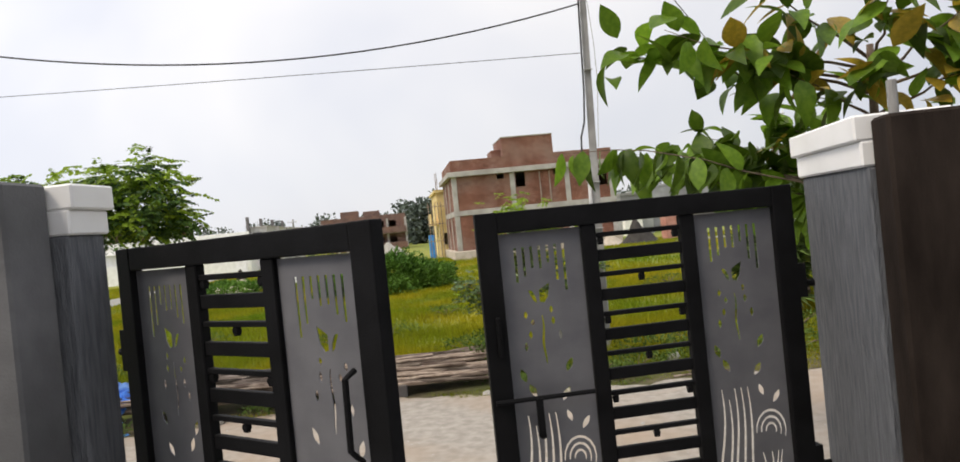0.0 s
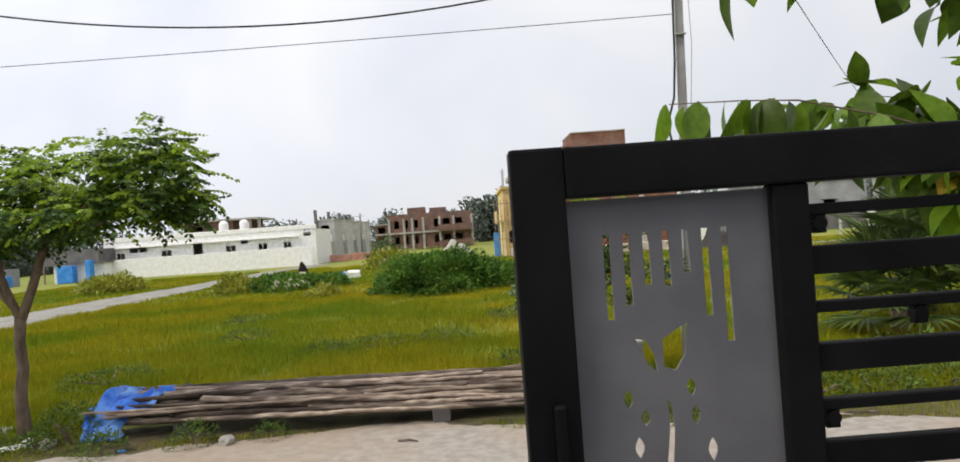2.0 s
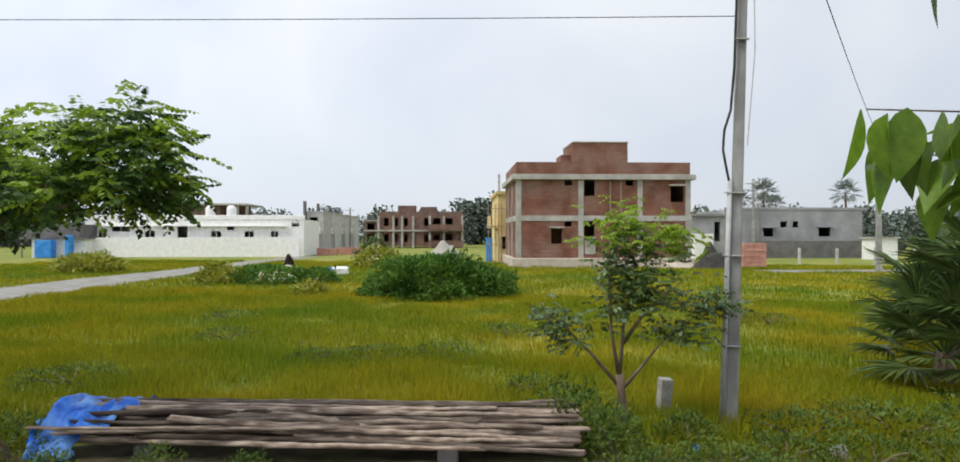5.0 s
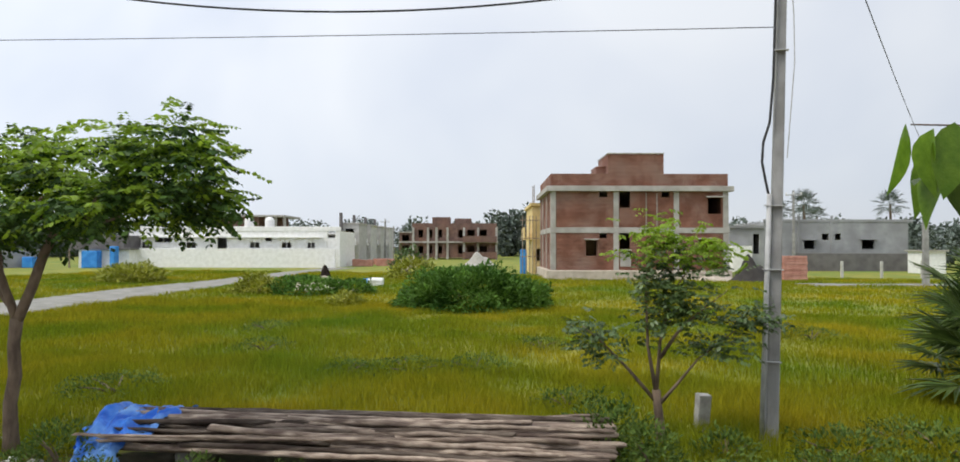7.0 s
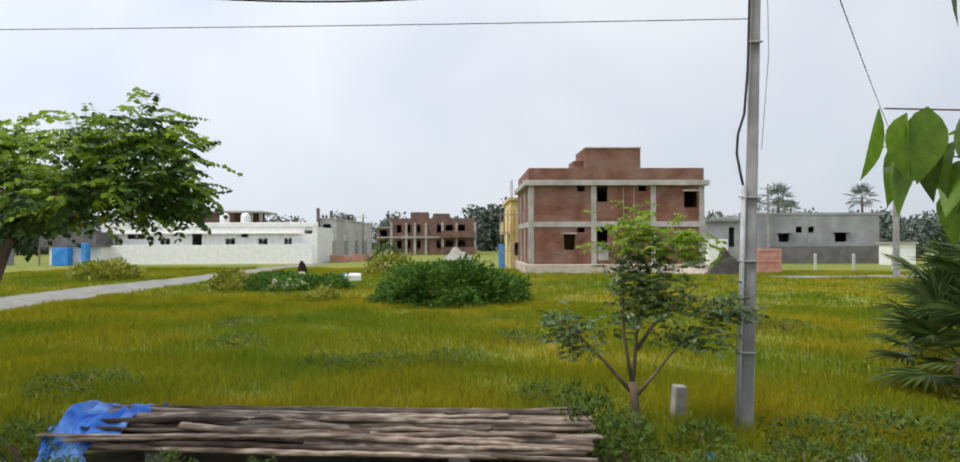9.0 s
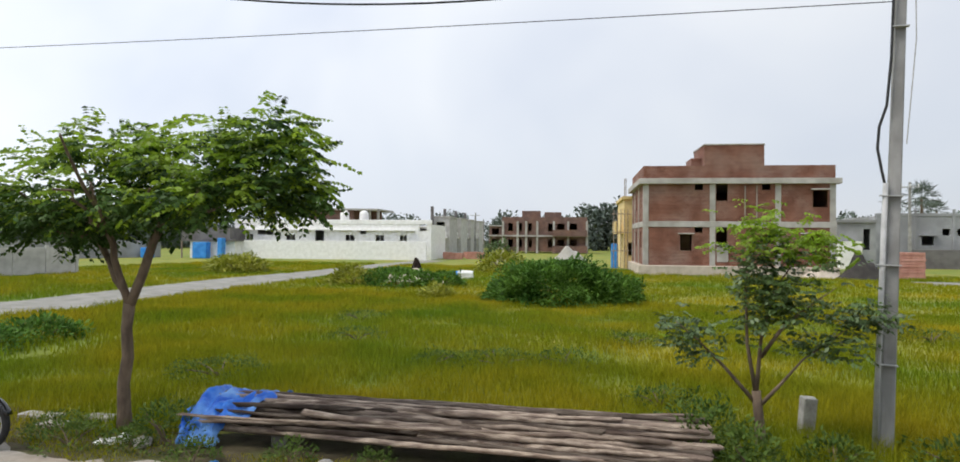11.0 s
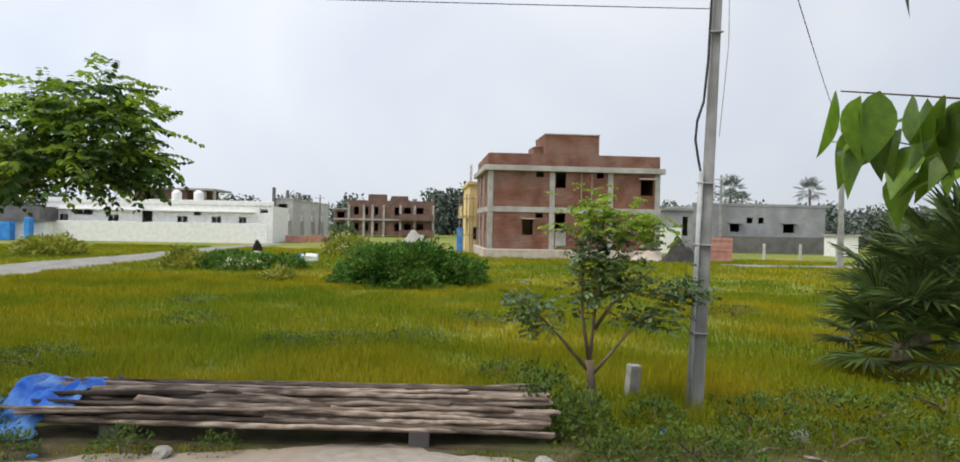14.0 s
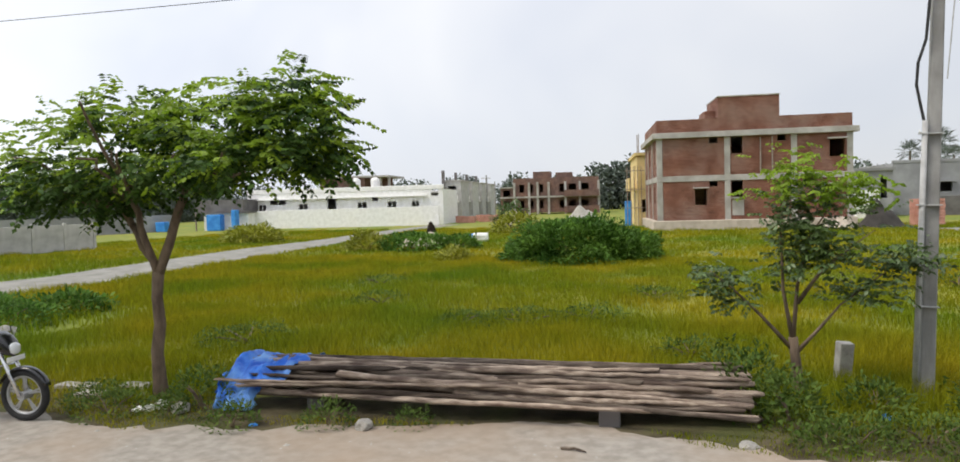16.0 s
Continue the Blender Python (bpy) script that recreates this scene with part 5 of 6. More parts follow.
for i, (lx, ly) in enumerate(((-16.3, 84), (-13.8, 86), (-18.0, 87), (-11.8, 90), (-14.5, 92))):
    bm = bmesh.new()
    for j in range(4):
        box(bm, 0.1 * (j % 2), 2.2, 0, 1.2, j * 0.2, j * 0.2 + 0.19)
    tagged(part("brick_stack", bm, M_PINK, m=far(lx, ly, 0, 12 * i)), "low stack of pink bricks on bare ground", "brick stack", "brick stacks")
for i, (lx, ly, h) in enumerate(((-7.6, 43, 0.5), (-6.9, 42.6, 0.55))):
    bm = bevelled(boxes((-0.45, 0.45, -0.3, 0.3, 0, h)), 0.12, 2)
    for v in bm.verts:
        v.co += Vector(noise.noise_vector(v.co * 2.3 + Vector((i, 0, 0)))) * 0.15
    bm.normal_update()
    tagged(part("cement_sack", bm, M_WHITE if i % 2 else M_BLUE, m=far(lx, ly, -0.06)), "crumpled plastic sack lying in the field", "sack", "sacks")
for i in range(7):
    bm = bevelled(boxes((-0.09, 0.09, -0.09, 0.09, 0, 1.35)), 0.01)
    tagged(part("fence_post", bm, M_PRECAST, m=far(26.2 + 2.9 * i, 57.5 - 0.6 * i)), "short white concrete fence post in grass", "fence post", "fence posts")

# precast fence and the long wall to the west
fence = thing("precast_fence", "grey precast concrete panel fence with posts", "fence", pose(-41.3, 14.0, 0, 0, 0, 93))
panel_me = mesh_of(bevelled(boxes((0.1, 2.1, -0.03, 0.03, 0, 0.25), (0.1, 2.1, 0.0, 0.03, 0.25, 0.385)), 0.008), "panel", M_PRECAST)
solid_me = mesh_of(bevelled(boxes((0.1, 2.1, -0.03, 0.03, 0, 1.7)), 0.015), "panel", M_PRECAST)
post_me = mesh_of(bevelled(boxes((-0.09, 0.09, -0.09, 0.09, -0.05, 1.85)), 0.012), "post", M_PRECAST)
for i in range(11):
    p = new("post", post_me)
    p.parent, p.matrix_basis = fence, pose(i * 2.2, 0, 0)
    if i == 10:
        break
    for j in range(4 if i < 5 else 1):
        q = new("panel", panel_me if i < 5 else solid_me)
        q.parent, q.matrix_basis = fence, pose(i * 2.2, 0, 0.03 + 0.43 * j)
structure("wall_far_west", boxes((0, 60, 0, 0.3, 0, 2.0)), M_GREYH, m=pose(-78, 8, 0, 0, 0, 80))


# ---- poles and wires ----
def utility_pole(x, y, h, r, label, arm=True, lean=0.0, near=False):
    p = thing("utility_pole", label, "utility pole", pose(x, y, 0, 0, lean, 0), group="utility poles")
    part("shaft", bevelled(tapered(h, r, r * 0.62), 0.012), M_POLE, p)
    if arm:
        arm_ob = part("crossarm", boxes((-0.75, 0.75, -r - 0.06, -r + 0.02, h - 0.5, h - 0.4)), M_METAL, p)
        for k in (-0.65, 0.0, 0.65):
            bm = bmesh.new()
            tube(bm, [(k, -r - 0.02, h - 0.4), (k, -r - 0.02, h - 0.22), (k, -r - 0.02, h - 0.18)], [0.04, 0.05, 0.02], 8)
            part("insulator", bm, M_WHITE, arm_ob)
    return p


def tapered(h, r0, r1):
    bm = bmesh.new()
    box(bm, -r0, r0, -r0, r0, -0.1, h)
    for v in bm.verts:
        if v.co.z > 1:
            v.co.x *= r1 / r0
            v.co.y *= r1 / r0
    return bm


up1 = utility_pole(0.9, 12.1, 8.6, 0.075, "weathered square concrete utility pole with a cable pipe", False, 1.6)
bm = bmesh.new()
tube(bm, [(-0.13, -0.1, 0.0), (-0.115, -0.1, 1.6), (-0.105, -0.1, 3.15)], 0.030, 10)
pipe = part("cable_pipe", bm, M_METAL, up1, "thin grey metal conduit pipe", True)
bm = bmesh.new()
tube(bm, [(-0.105, -0.1, 3.1), (-0.15, -0.1, 3.3), (-0.20, -0.1, 3.55), (-0.19, -0.1, 3.8), (-0.12, -0.1, 4.05), (-0.09, -0.1, 4.6), (-0.07, -0.1, 8.2)], 0.016, 6)
part("cable", bm, M_CABLE, pipe)
bm = bmesh.new()
tube(bm, [(0.06, -0.1, 6.2), (0.13, -0.11, 5.4), (0.15, -0.12, 4.8), (0.12, -0.12, 4.2), (0.09, -0.11, 3.6)], 0.007, 5)
part("loose_wire", bm, M_METAL, up1)
for z in (1.05, 2.2, 3.0, 4.95):
    part("band", boxes((-0.165 if z < 3.1 else -0.09, 0.08, -0.137, -0.06, z, z + 0.012)), M_METAL, up1)
utility_pole(15.9, 51.2, 8.8, 0.17, "pale concrete utility pole with a crossarm")
q = far(29.2, 66).translation
utility_pole(q.x, q.y, 7.9, 0.14, "distant concrete utility pole with a crossarm")
q = far(-15.5, 105).translation
utility_pole(q.x, q.y, 6.6, 0.15, "distant concrete utility pole with a crossarm")
q = far(-12.5, 92).translation
utility_pole(q.x, q.y, 5.2, 0.1, "distant thin concrete utility pole", False)
utility_pole(-52, 33, 5.2, 0.1, "distant leaning utility pole behind the fence", False, 4)


def wire(a, b, sag, r, label):
    a, b = Vector(a), Vector(b)
    pts = [a.lerp(b, i / 30) - Vector((0, 0, sag * 4 * (i / 30) * (1 - i / 30))) for i in range(31)]
    bm = bmesh.new()
    tube(bm, [tuple(p) for p in pts], r, 5)
    tagged(part("overhead_wire", bm, M_CABLE), label, "wire", "overhead wires")


wire((0.95, 12.0, 5.25), (-34, 9.6, 6.9), 0.15, 0.006, "thin overhead wire running from pole to pole")
wire((1.12, 12.05, 8.35), (15.9, 51.0, 8.5), 0.25, 0.014, "thin overhead wire running from pole to pole")
wire((1.0, 12.0, 6.1), (-13, 9.6, 7.3), 1.05, 0.014, "thick black sagging service cable over the road")


# ---- motorcycles ----
def ring(bm, c, R, r, n=32, k=8):
    rings = []
    for i in range(n):
        a = 2 * math.pi * i / n
        rings.append([bm.verts.new((c[0] + (R + r * math.cos(2 * math.pi * j / k)) * math.cos(a), c[1] + r * math.sin(2 * math.pi * j / k), c[2] + (R + r * math.cos(2 * math.pi * j / k)) * math.sin(a))) for j in range(k)])
    for i in range(n):
        for j in range(k):
            a, b = rings[i], rings[(i + 1) % n]
            bm.faces.new((a[j], a[(j + 1) % k], b[(j + 1) % k], b[j]))


def loft(bm, secs, n=14):
    """Rounded body through sections of x, centre z, half height, half width."""
    rings = []
    for x, z, h, w in secs:
        rings.append([bm.verts.new((x, w * math.copysign(abs(math.cos(a)) ** 0.75, math.cos(a)), z + h * math.copysign(abs(math.sin(a)) ** 0.75, math.sin(a)))) for a in (2 * math.pi * i / n for i in range(n))])
    for a, b in zip(rings, rings[1:]):
        for k in range(n):
            bm.faces.new((a[k], a[(k + 1) % n], b[(k + 1) % n], b[k]))
    bm.faces.new(rings[0][::-1])
    bm.faces.new(rings[-1])
    return bm


def curve_tube(*pts, r=0.015, sides=8):
    bm = bmesh.new()
    tube(bm, pts, r, sides)
    return bm


def motorcycle(m, label):
    b = thing("motorcycle", label, "motorcycle", m, group="parked motorcycles")
    for x in (0.0, 1.27):
        bm = bmesh.new()
        ring(bm, (x, 0, 0.302), 0.262, 0.042)
        w = part("tyre", bm, M_RUBBER, b, smooth=True)
        bm = bmesh.new()
        ring(bm, (x, 0, 0.302), 0.222, 0.02)
        part("rim", bm, M_ALLOY, w, smooth=True)
        bm = bmesh.new()
        for i in range(5):
            a = 2 * math.pi * i / 5 + 0.3
            for d in (-0.09, 0.09):
                tube(bm, [(x + 0.04 * math.cos(a), 0, 0.302 + 0.04 * math.sin(a)), (x + 0.215 * math.cos(a + d), 0, 0.302 + 0.215 * math.sin(a + d))], 0.011, 6)
        tube(bm, [(x, -0.07, 0.302), (x, 0.07, 0.302)], 0.05, 12)
        part("hub", bm, M_ALLOY, w, "five-spoke alloy hub")
    for x, a0, a1 in ((0.0, 0.15, 2.4), (1.27, 0.35, 2.75)):
        bm = bmesh.new()
        prev = None
        for i in range(15):
            a = a0 + (a1 - a0) * i / 14
            row = [bm.verts.new((x + R * math.cos(a), y, 0.302 + R * math.sin(a))) for R, y in ((0.315, -0.06), (0.335, -0.03), (0.335, 0.03), (0.315, 0.06))]
            if prev:
                for k in range(3):
                    bm.faces.new((prev[k], prev[k + 1], row[k + 1], row[k]))
            prev = row
        f = part("mudguard", bm, M_BIKEBLACK, b, smooth=True)
        f.modifiers.new("thick", "SOLIDIFY").thickness = 0.006
    part("fuel_tank", loft(bmesh.new(), ((0.44, 0.80, 0.03, 0.05), (0.5, 0.80, 0.075, 0.11), (0.62, 0.815, 0.11, 0.135), (0.78, 0.835, 0.115, 0.135), (0.9, 0.85, 0.09, 0.11), (0.96, 0.85, 0.04, 0.06))), M_BIKEBLACK, b, "black fuel tank with silver and red stripes", True)
    part("tank_top", loft(bmesh.new(), ((0.5, 0.87, 0.02, 0.06), (0.62, 0.905, 0.035, 0.11), (0.8, 0.925, 0.035, 0.11), (0.92, 0.915, 0.025, 0.07))), M_BIKEBLACK, b, "", True)
    for s in (-1, 1):
        part("tank_stripe", bevelled(boxes((0.5, 0.72, s * 0.138 - 0.004, s * 0.138 + 0.004, 0.74, 0.80)), 0.003), M_BIKERED, b, "red tank stripe")
        part("tank_badge", bevelled(boxes((0.66, 0.84, s * 0.137 - 0.004, s * 0.142 + 0.004, 0.81, 0.87)), 0.003), M_BIKESILVER, b, "silver tank stripe")
        part("side_cover", loft(bmesh.new(), ((0.12, 0.62, 0.03, 0.02), (0.2, 0.63, 0.06, 0.03), (0.36, 0.62, 0.075, 0.03), (0.44, 0.6, 0.03, 0.02))), M_BIKEBLACK, b, "glossy black side cover", True, pose(0, s * 0.11, 0))
    part("seat", loft(bmesh.new(), ((-0.3, 0.82, 0.025, 0.07), (-0.2, 0.83, 0.05, 0.115), (0.05, 0.80, 0.055, 0.125), (0.3, 0.765, 0.055, 0.12), (0.46, 0.785, 0.06, 0.1), (0.52, 0.80, 0.03, 0.06))), M_SEAT, b, "long dark red and black vinyl seat", True)
    part("tail", loft(bmesh.new(), ((-0.42, 0.70, 0.03, 0.05), (-0.34, 0.70, 0.07, 0.09), (-0.1, 0.69, 0.06, 0.1), (0.2, 0.67, 0.05, 0.1))), M_BIKEBLACK, b, "", True)
    part("tail_lamp", loft(bmesh.new(), ((-0.46, 0.70, 0.02, 0.04), (-0.43, 0.70, 0.04, 0.06), (-0.4, 0.70, 0.04, 0.06))), M_BIKERED, b, "red tail lamp", True)
    part("grab_rail", curve_tube((-0.02, -0.13, 0.78), (-0.3, -0.14, 0.84), (-0.40, -0.1, 0.9), (-0.41, 0, 0.92), (-0.40, 0.1, 0.9), (-0.3, 0.14, 0.84), (-0.02, 0.13, 0.78), r=0.014), M_CHROME, b, "chrome grab rail", True)
    part("rear_flap", bevelled(boxes((-0.4, -0.36, -0.07, 0.07, 0.33, 0.66)), 0.008), M_BIKEBLACK, b)
    eng = part("engine", bevelled(boxes((0.42, 0.78, -0.12, 0.12, 0.27, 0.46)), 0.05, 2), M_ALLOY, b, "grey alloy engine block")
    for i in range(6):
        part("cooling_fin", bevelled(boxes((0.64 + 0.012 * i, 0.86 + 0.012 * i, -0.1, 0.1, 0.45 + 0.03 * i, 0.462 + 0.03 * i)), 0.002), M_DARKWALL, eng)
    part("engine_cover", curve_tube((0.55, -0.15, 0.36), (0.55, -0.11, 0.36), r=0.09, sides=18), M_ALLOY, eng)
    bm = bmesh.new()
    for p in (((0.95, 0, 0.86), (0.5, 0, 0.66), (0.1, 0, 0.62)), ((0.98, 0, 0.8), (0.85, 0, 0.45), (0.75, 0, 0.25), (0.45, 0, 0.25)), ((0.45, 0, 0.25), (0.42, 0, 0.66))):
        tube(bm, p, 0.022, 8)
    for s in (-0.09, 0.09):
        tube(bm, [(0.0, s, 0.302), (0.44, s, 0.33)], 0.02, 8)
    part("frame", bm, M_BIKEBLACK, b)
    for s in (-0.13, 0.13):
        part("shock_absorber", curve_tube((0.02, s, 0.34), (0.12, s, 0.64), r=0.028, sides=10), M_BIKEBLACK, b)
        part("fork_leg", curve_tube((1.27, s * 0.62, 0.302), (1.17, s * 0.62, 0.52), (0.99, s * 0.62, 0.93), r=0.022, sides=10), M_CHROME, b, "chrome fork leg", True)
        part("mirror_stalk", curve_tube((0.93, s * 1.7, 0.99), (0.9, s * 1.9, 1.06), r=0.007), M_BIKEBLACK, b)
        part("indicator", loft(bmesh.new(), ((1.02, 0.84, 0.008, 0.008), (1.05, 0.84, 0.028, 0.028), (1.09, 0.84, 0.015, 0.015))), M_YELLOW, b, "amber indicator lamp", True, pose(0, s * 1.25, 0))
        part("grip", curve_tube((0.86, s * 2.0, 0.985), (0.78, s * 2.75, 0.97), r=0.017), M_RUBBER, b)
    part("handlebar", curve_tube((0.86, -0.27, 0.985), (0.93, -0.14, 1.0), (0.97, -0.05, 0.96), (0.97, 0.05, 0.96), (0.93, 0.14, 1.0), (0.86, 0.27, 0.985), r=0.013), M_CHROME, b, "", True)
    part("headlamp_cowl", loft(bmesh.new(), ((0.94, 0.95, 0.05, 0.07), (1.0, 0.93, 0.115, 0.125), (1.09, 0.88, 0.115, 0.12), (1.15, 0.84, 0.085, 0.10), (1.18, 0.82, 0.05, 0.07))), M_BIKEBLACK, b, "black headlamp cowl with red edge", True)
    part("headlamp", loft(bmesh.new(), ((1.14, 0.845, 0.075, 0.09), (1.18, 0.835, 0.062, 0.075), (1.20, 0.83, 0.03, 0.04))), M_LENS, b, "clear headlamp lens", True)
    part("number_plate", bevelled(boxes((1.17, 1.18, -0.13, 0.13, 0.70, 0.755)), 0.003), M_WHITE, b, "white number plate")
    part("exhaust", curve_tube((0.84, -0.08, 0.42), (0.9, -0.12, 0.3), (0.8, -0.15, 0.22), (0.45, -0.15, 0.22), (0.2, -0.16, 0.25), r=0.02), M_CHROME, b, "", True)
    bm = bmesh.new()
    tube(bm, [(0.3, -0.17, 0.235), (0.2, -0.17, 0.25), (-0.25, -0.18, 0.335), (-0.3, -0.18, 0.345)], [0.03, 0.048, 0.05, 0.035], 12)
    part("silencer", bm, M_CHROME, b, "chrome silencer", True)
    part("crash_guard", curve_tube((0.9, -0.03, 0.62), (0.96, -0.24, 0.62), (0.93, -0.29, 0.45), (0.86, -0.24, 0.29), (0.8, -0.03, 0.27), (0.8, 0.03, 0.27), (0.86, 0.24, 0.29), (0.93, 0.29, 0.45), (0.96, 0.24, 0.62), (0.9, 0.03, 0.62), r=0.013), M_CHROME, b, "", True)
    part("footrest", curve_tube((0.42, -0.22, 0.27), (0.42, 0.22, 0.27), r=0.014), M_RUBBER, b)
    part("side_stand", curve_tube((0.55, -0.06, 0.25), (0.66, -0.2, 0.01), r=0.012), M_BIKEBLACK, b)
    return b


bike = motorcycle(pose(-9.92, 7.86, 0.006, 0, 0, 14.5), "black and red commuter motorcycle parked on gravel")
other = copy_thing(bike, pose(-11.82, 6.46, 0.006, 0, 0, 45))
tagged(other, "second dark motorcycle parked on the gravel verge")

# ---- small things along the verge ----
bm = bevelled(boxes((-0.085, 0.085, -0.075, 0.075, -0.05, 0.5)), 0.02, 2)
for v in bm.verts:
    v.co += Vector(noise.noise_vector(v.co * 6)) * 0.012
tagged(part("marker_stone", bm, M_STONE, m=pose(0.09, 12.6, 0, 3, 4, 20)), "rough pale stone boundary marker standing in grass", "stone post")


def rock(x, y, s, material, label, seed, z=0.0, flat=0.7, group="", name="rock"):
    bm = bmesh.new()
    bmesh.ops.create_icosphere(bm, subdivisions=2, radius=1)
    for v in bm.verts:
        v.co *= 1 + 0.45 * noise.noise(v.co * 1.1 + Vector((seed, 0, 0))) + 0.15 * noise.noise(v.co * 3 + Vector((seed, 5, 0)))
        v.co.z *= flat
    tagged(part(name, bm, material, m=pose(x, y, z + s * flat * 0.6, 0, 0, seed * 57) @ Matrix.Scale(s, 4)), label, name.replace("_", " "), group)


rock(-7.2, 9.0, 0.11, M_STONE, "pale rounded rock at the road edge", 1)
rock(-7.6, 8.95, 0.09, M_WHITE, "crumpled white rag beside the tree", 2, name="rag", flat=0.5)
rock(-7.72, 8.9, 0.1, M_WHITE, "crumpled white rag beside the tree", 3, name="rag", flat=0.35)
rock(-7.5, 9.02, 0.07, M_WHITE, "crumpled white rag beside the tree", 4, name="rag", flat=1.2)
rock(-4.75, 9.12, 0.1, M_STONE, "small grey stone before the pole stack", 5)
rock(-0.95, 9.75, 0.09, M_STONE, "small pale stone at the road edge", 6, flat=0.4)
rock(1.9, 11.1, 0.12, M_STONE, "pale stone among the weeds", 7)
rock(0.35, 10.95, 0.055, M_BLUE, "small crushed blue plastic bag in weeds", 8, name="plastic_bag", flat=1.1)
rock(-6.0, 8.85, 0.05, M_BLUE, "scrap of blue plastic on gravel", 9, name="plastic_scrap", flat=0.3)
for i in range(26):
    a, r = i * 2.4, 0.35 * math.sqrt(i)
    rock(-15.4 + 0.9 * r * math.cos(a), 11.0 + 0.55 * r * math.sin(a), 0.13 + 0.09 * ((i * 37) % 10) / 10, M_STONE, "grey broken stone in a rubble heap", 10 + i, z=0.1 * max(0, 1.2 - r), group="rubble stones", name="stone")
heap("rubble_heap", pose(-15.4, 11.0, 0), 4.2, 2.4, 0.16, M_STONE, "low heap of grey rubble beside the road", "heap", 9)
heap("blue_sheet", pose(-14.5, 10.5, 0.02, 0, 0, 20), 1.9, 1.3, 0.30, M_TARP, "crumpled blue plastic sheet over the rubble", "tarpaulin", 14)
heap("blue_sheet", pose(-15.6, 10.2, 0.02, 0, 0, 20), 1.7, 1.1, 0.30, M_TARP, "crumpled blue plastic sheet over the rubble", "tarpaulin", 15)
for x, y, a, w in ((-9.5, 9.45, 8, 0.6), (-8.95, 9.2, 14, 0.35), (-8.7, 9.7, 12, 0.4)):
    bm = bevelled(boxes((-w / 2, w / 2, -0.11, 0.11, -0.02, 0.055)), 0.012)
    tagged(part("stone_slab", bm, M_STONE, m=pose(x, y, 0, 0, 0, a)), "flat grey stone slab lying at the verge", "stone slab", "stone slabs")
for i, (x, y, a, n) in enumerate(((1.3, 10.5, 35, 0.3), (1.75, 10.45, -50, 0.35), (1.7, 9.95, 3, 0.7), (-2.6, 9.15, -8, 0.25), (2.2, 10.0, 10, 0.5))):
    bm = bmesh.new()
    tube(bm, [(0, 0, 0.015), (n * 0.5, 0.02, 0.03), (n, 0, 0.02)], [0.018, 0.014, 0.008], 6)
    tagged(part("stick", bm, M_LOG, m=pose(x, y, 0.008, 0, 0, a)), "short dry stick on the ground", "stick", "sticks")
rg = np.random.default_rng(77)
tv = []
tf = []
for i in range(600):
    x, y = rg.uniform(-13, 7), rg.uniform(5.5, 9.6)
    if y > verge(x) - 0.05:
        continue
    s = rg.uniform(0.005, 0.013) * (1 + 1.2 * (rg.random() < 0.06))
    k = len(tv)
    tv += [(x + s * dx * rg.uniform(0.6, 1.3), y + s * dy * rg.uniform(0.6, 1.3), 0.012 + s * dz) for dx, dy, dz in ((-1, -1, 0), (1, -1, 0), (1, 1, 0), (-1, 1, 0), (0, 0, 0.9))]
    tf += [(k, k + 1, k + 4), (k + 1, k + 2, k + 4), (k + 2, k + 3, k + 4), (k + 3, k, k + 4)]
tagged(new("pebbles", np_mesh("pebbles", tv, tf, M_STONE)), "scattered small pebbles on the gravel road", "pebbles", "", "stuff")


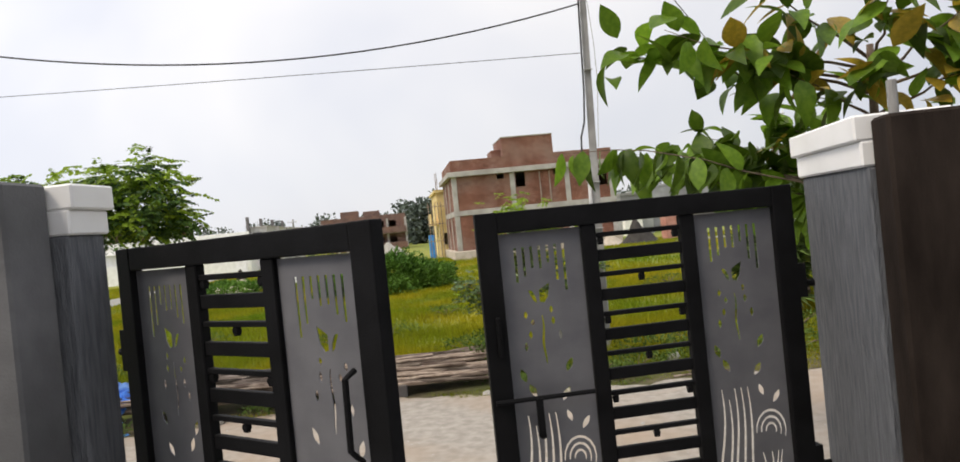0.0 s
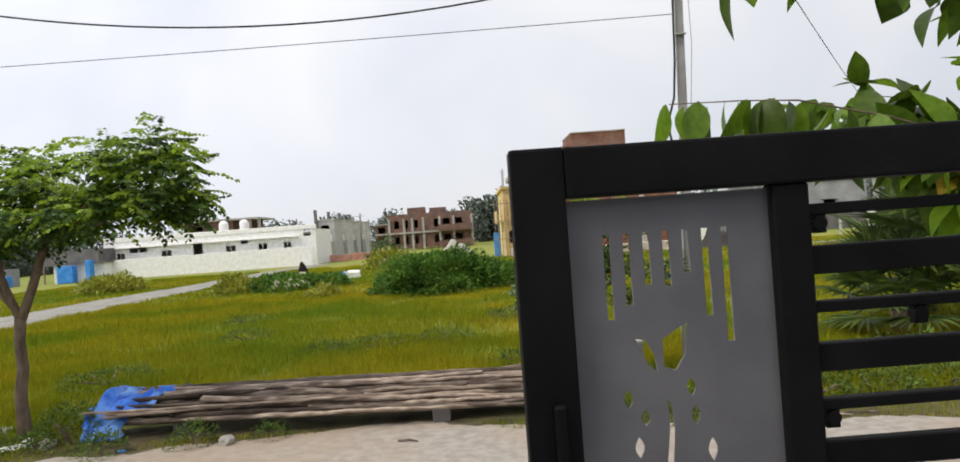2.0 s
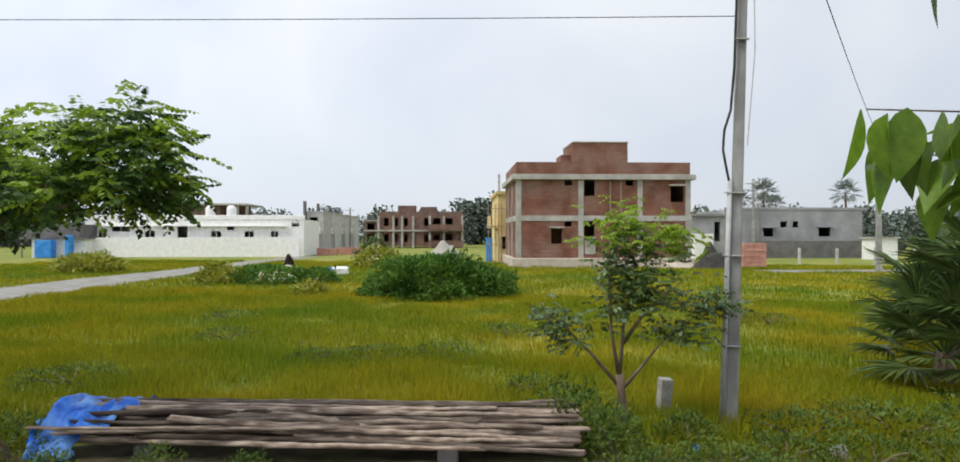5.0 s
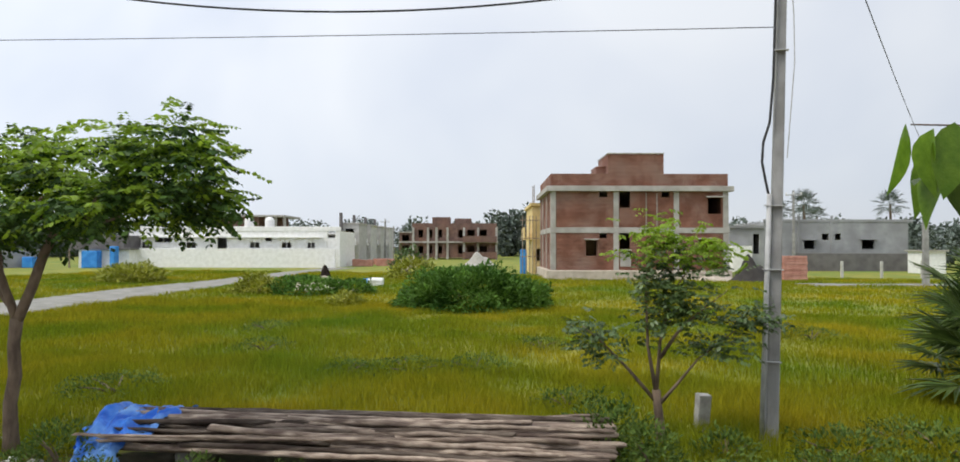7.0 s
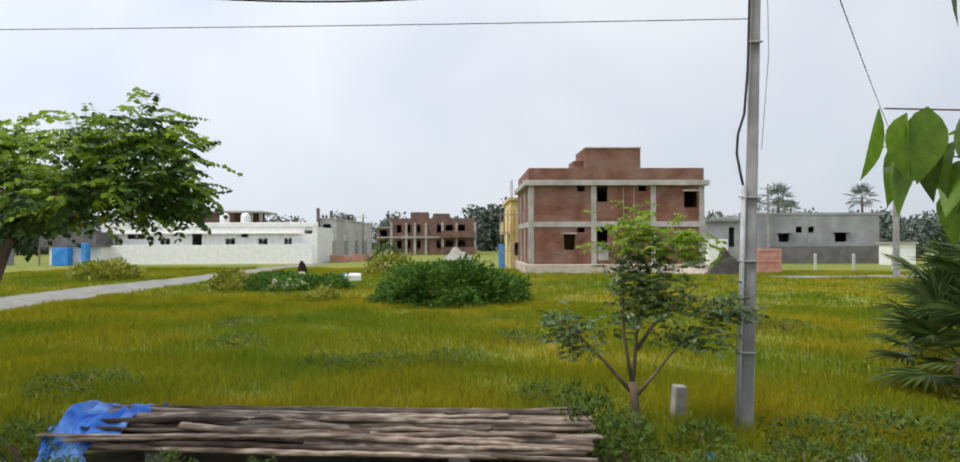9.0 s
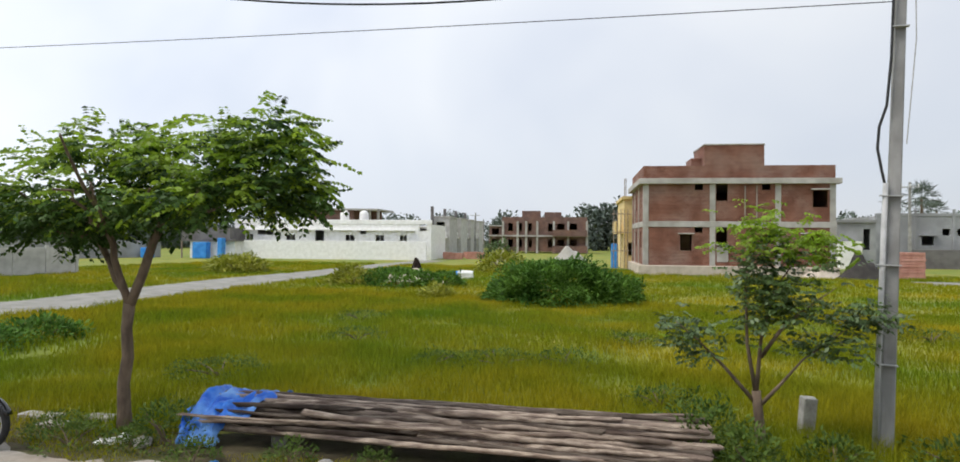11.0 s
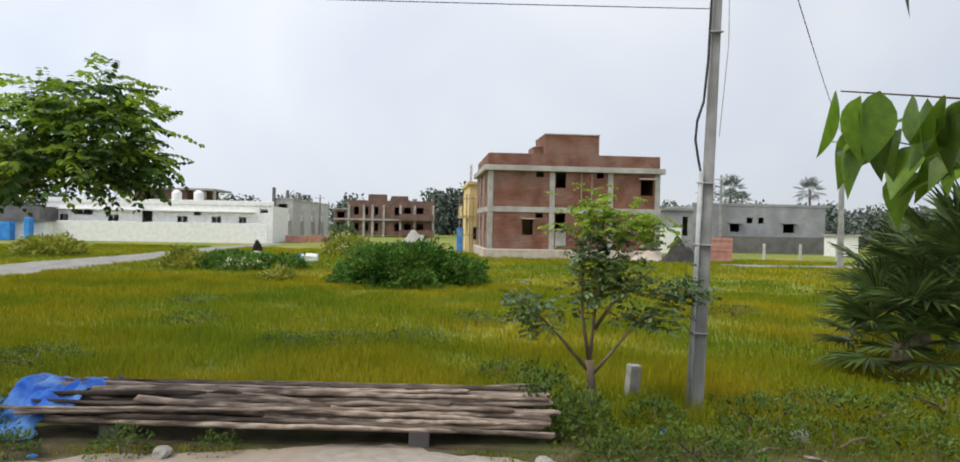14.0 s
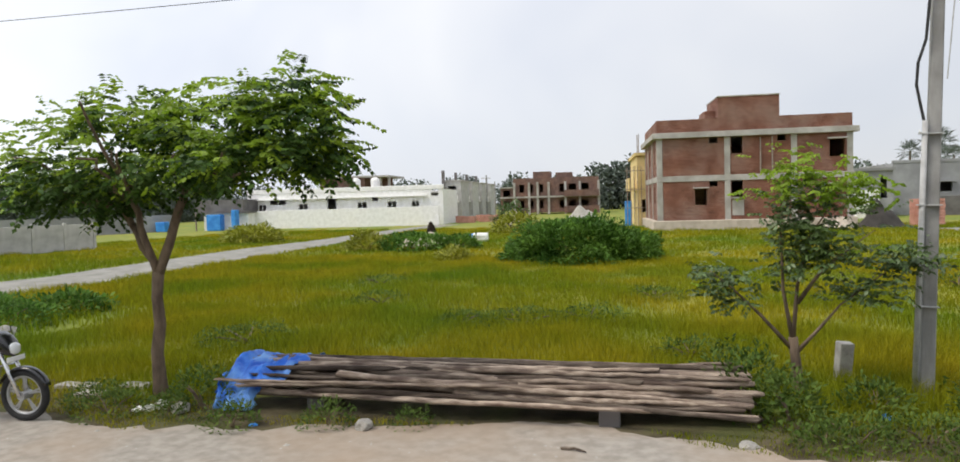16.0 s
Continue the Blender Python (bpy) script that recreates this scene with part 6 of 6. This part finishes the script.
# ---- woods and palms on the horizon ----
def woods(name, spots, seed, label):
    rg = np.random.default_rng(seed)
    ps, ws, sz = [], [], []
    for x, y, r, h in spots:
        n = 900
        d = rg.normal(0, 1, (n, 3))
        d /= np.linalg.norm(d, axis=1, keepdims=True)
        q = rg.uniform(0.6, 1.0, n)[:, None] * (1 + 0.25 * np.sin(d[:, 0:1] * 5 + x) * np.cos(d[:, 2:3] * 6 + y))
        p = d * q * (r, r, h * 0.5) + (x, y, h * 0.5)
        ps.append(p)
        ws.append(d + rg.normal(0, 0.5, (n, 3)))
        sz.append(rg.uniform(0.45, 0.85, n) * (h / 8))
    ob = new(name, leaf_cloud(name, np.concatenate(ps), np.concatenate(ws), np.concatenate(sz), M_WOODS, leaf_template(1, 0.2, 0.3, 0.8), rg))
    return tagged(ob, label, "woods", "", "stuff")


rg = np.random.default_rng(91)
spots = []
for i in range(150):
    lx = -330 + i * 3.6 + rg.normal(0, 2)
    d = 190 + rg.uniform(-15, 25) - 0.12 * abs(lx)
    p = far(lx, d).translation
    h = rg.uniform(6.5, 10.5)
    spots.append((p.x, p.y, rg.uniform(3.5, 6.0), h))
for i in range(7):
    p = far(2.5 + 2.6 * i, 172 + rg.uniform(-4, 4)).translation
    spots.append((p.x, p.y, 4.5, rg.uniform(10, 12.5)))
for i in range(40):
    p = Vector((-100 + rg.normal(0, 3) - i * 0.8, 15 + i * 3.2))
    spots.append((p.x, p.y, rg.uniform(3.5, 5.5), rg.uniform(6.5, 9.0)))
for i in range(16):
    p = far(46 + 3.2 * i, 84 + rg.uniform(-3, 6)).translation
    spots.append((p.x, p.y, rg.uniform(2.5, 4), rg.uniform(4.5, 6.5)))
woods("woods", spots, 92, "dark distant belt of trees on the horizon")


def tall_palm(lx, ly, h, seed, r=2.0):
    rg = np.random.default_rng(seed)
    t = thing("tall_palm", "tall distant palm with a round tuft of fronds", "palm", far(lx, ly), group="distant palms")
    bm = bmesh.new()
    tube(bm, [(0, 0, -0.1), (0.1, 0, h * 0.5), (0, 0, h)], [0.25, 0.2, 0.16], 7)
    part("trunk", bm, M_BARK, t)
    for i in range(18):
        a, el = i * 2.4, radians(80 - 130 * i / 18)
        tip = (math.cos(a) * math.cos(el) * r * 0.5, math.sin(a) * math.cos(el) * r * 0.5, h + math.sin(el) * r * 0.5)
        # fronds share the woods' haze-tinted colour
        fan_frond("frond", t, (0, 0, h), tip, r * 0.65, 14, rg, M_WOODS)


for lx, ly, h, s, r in ((50.3, 110, 9.2, 1, 2.9), (47.3, 112, 8.3, 2, 2.0), (62.8, 108, 9.2, 3, 2.6), (59.5, 125, 8.0, 4, 2.2), (55.0, 120, 8.2, 5, 2.2)):
    tall_palm(lx, ly, h, s, r)
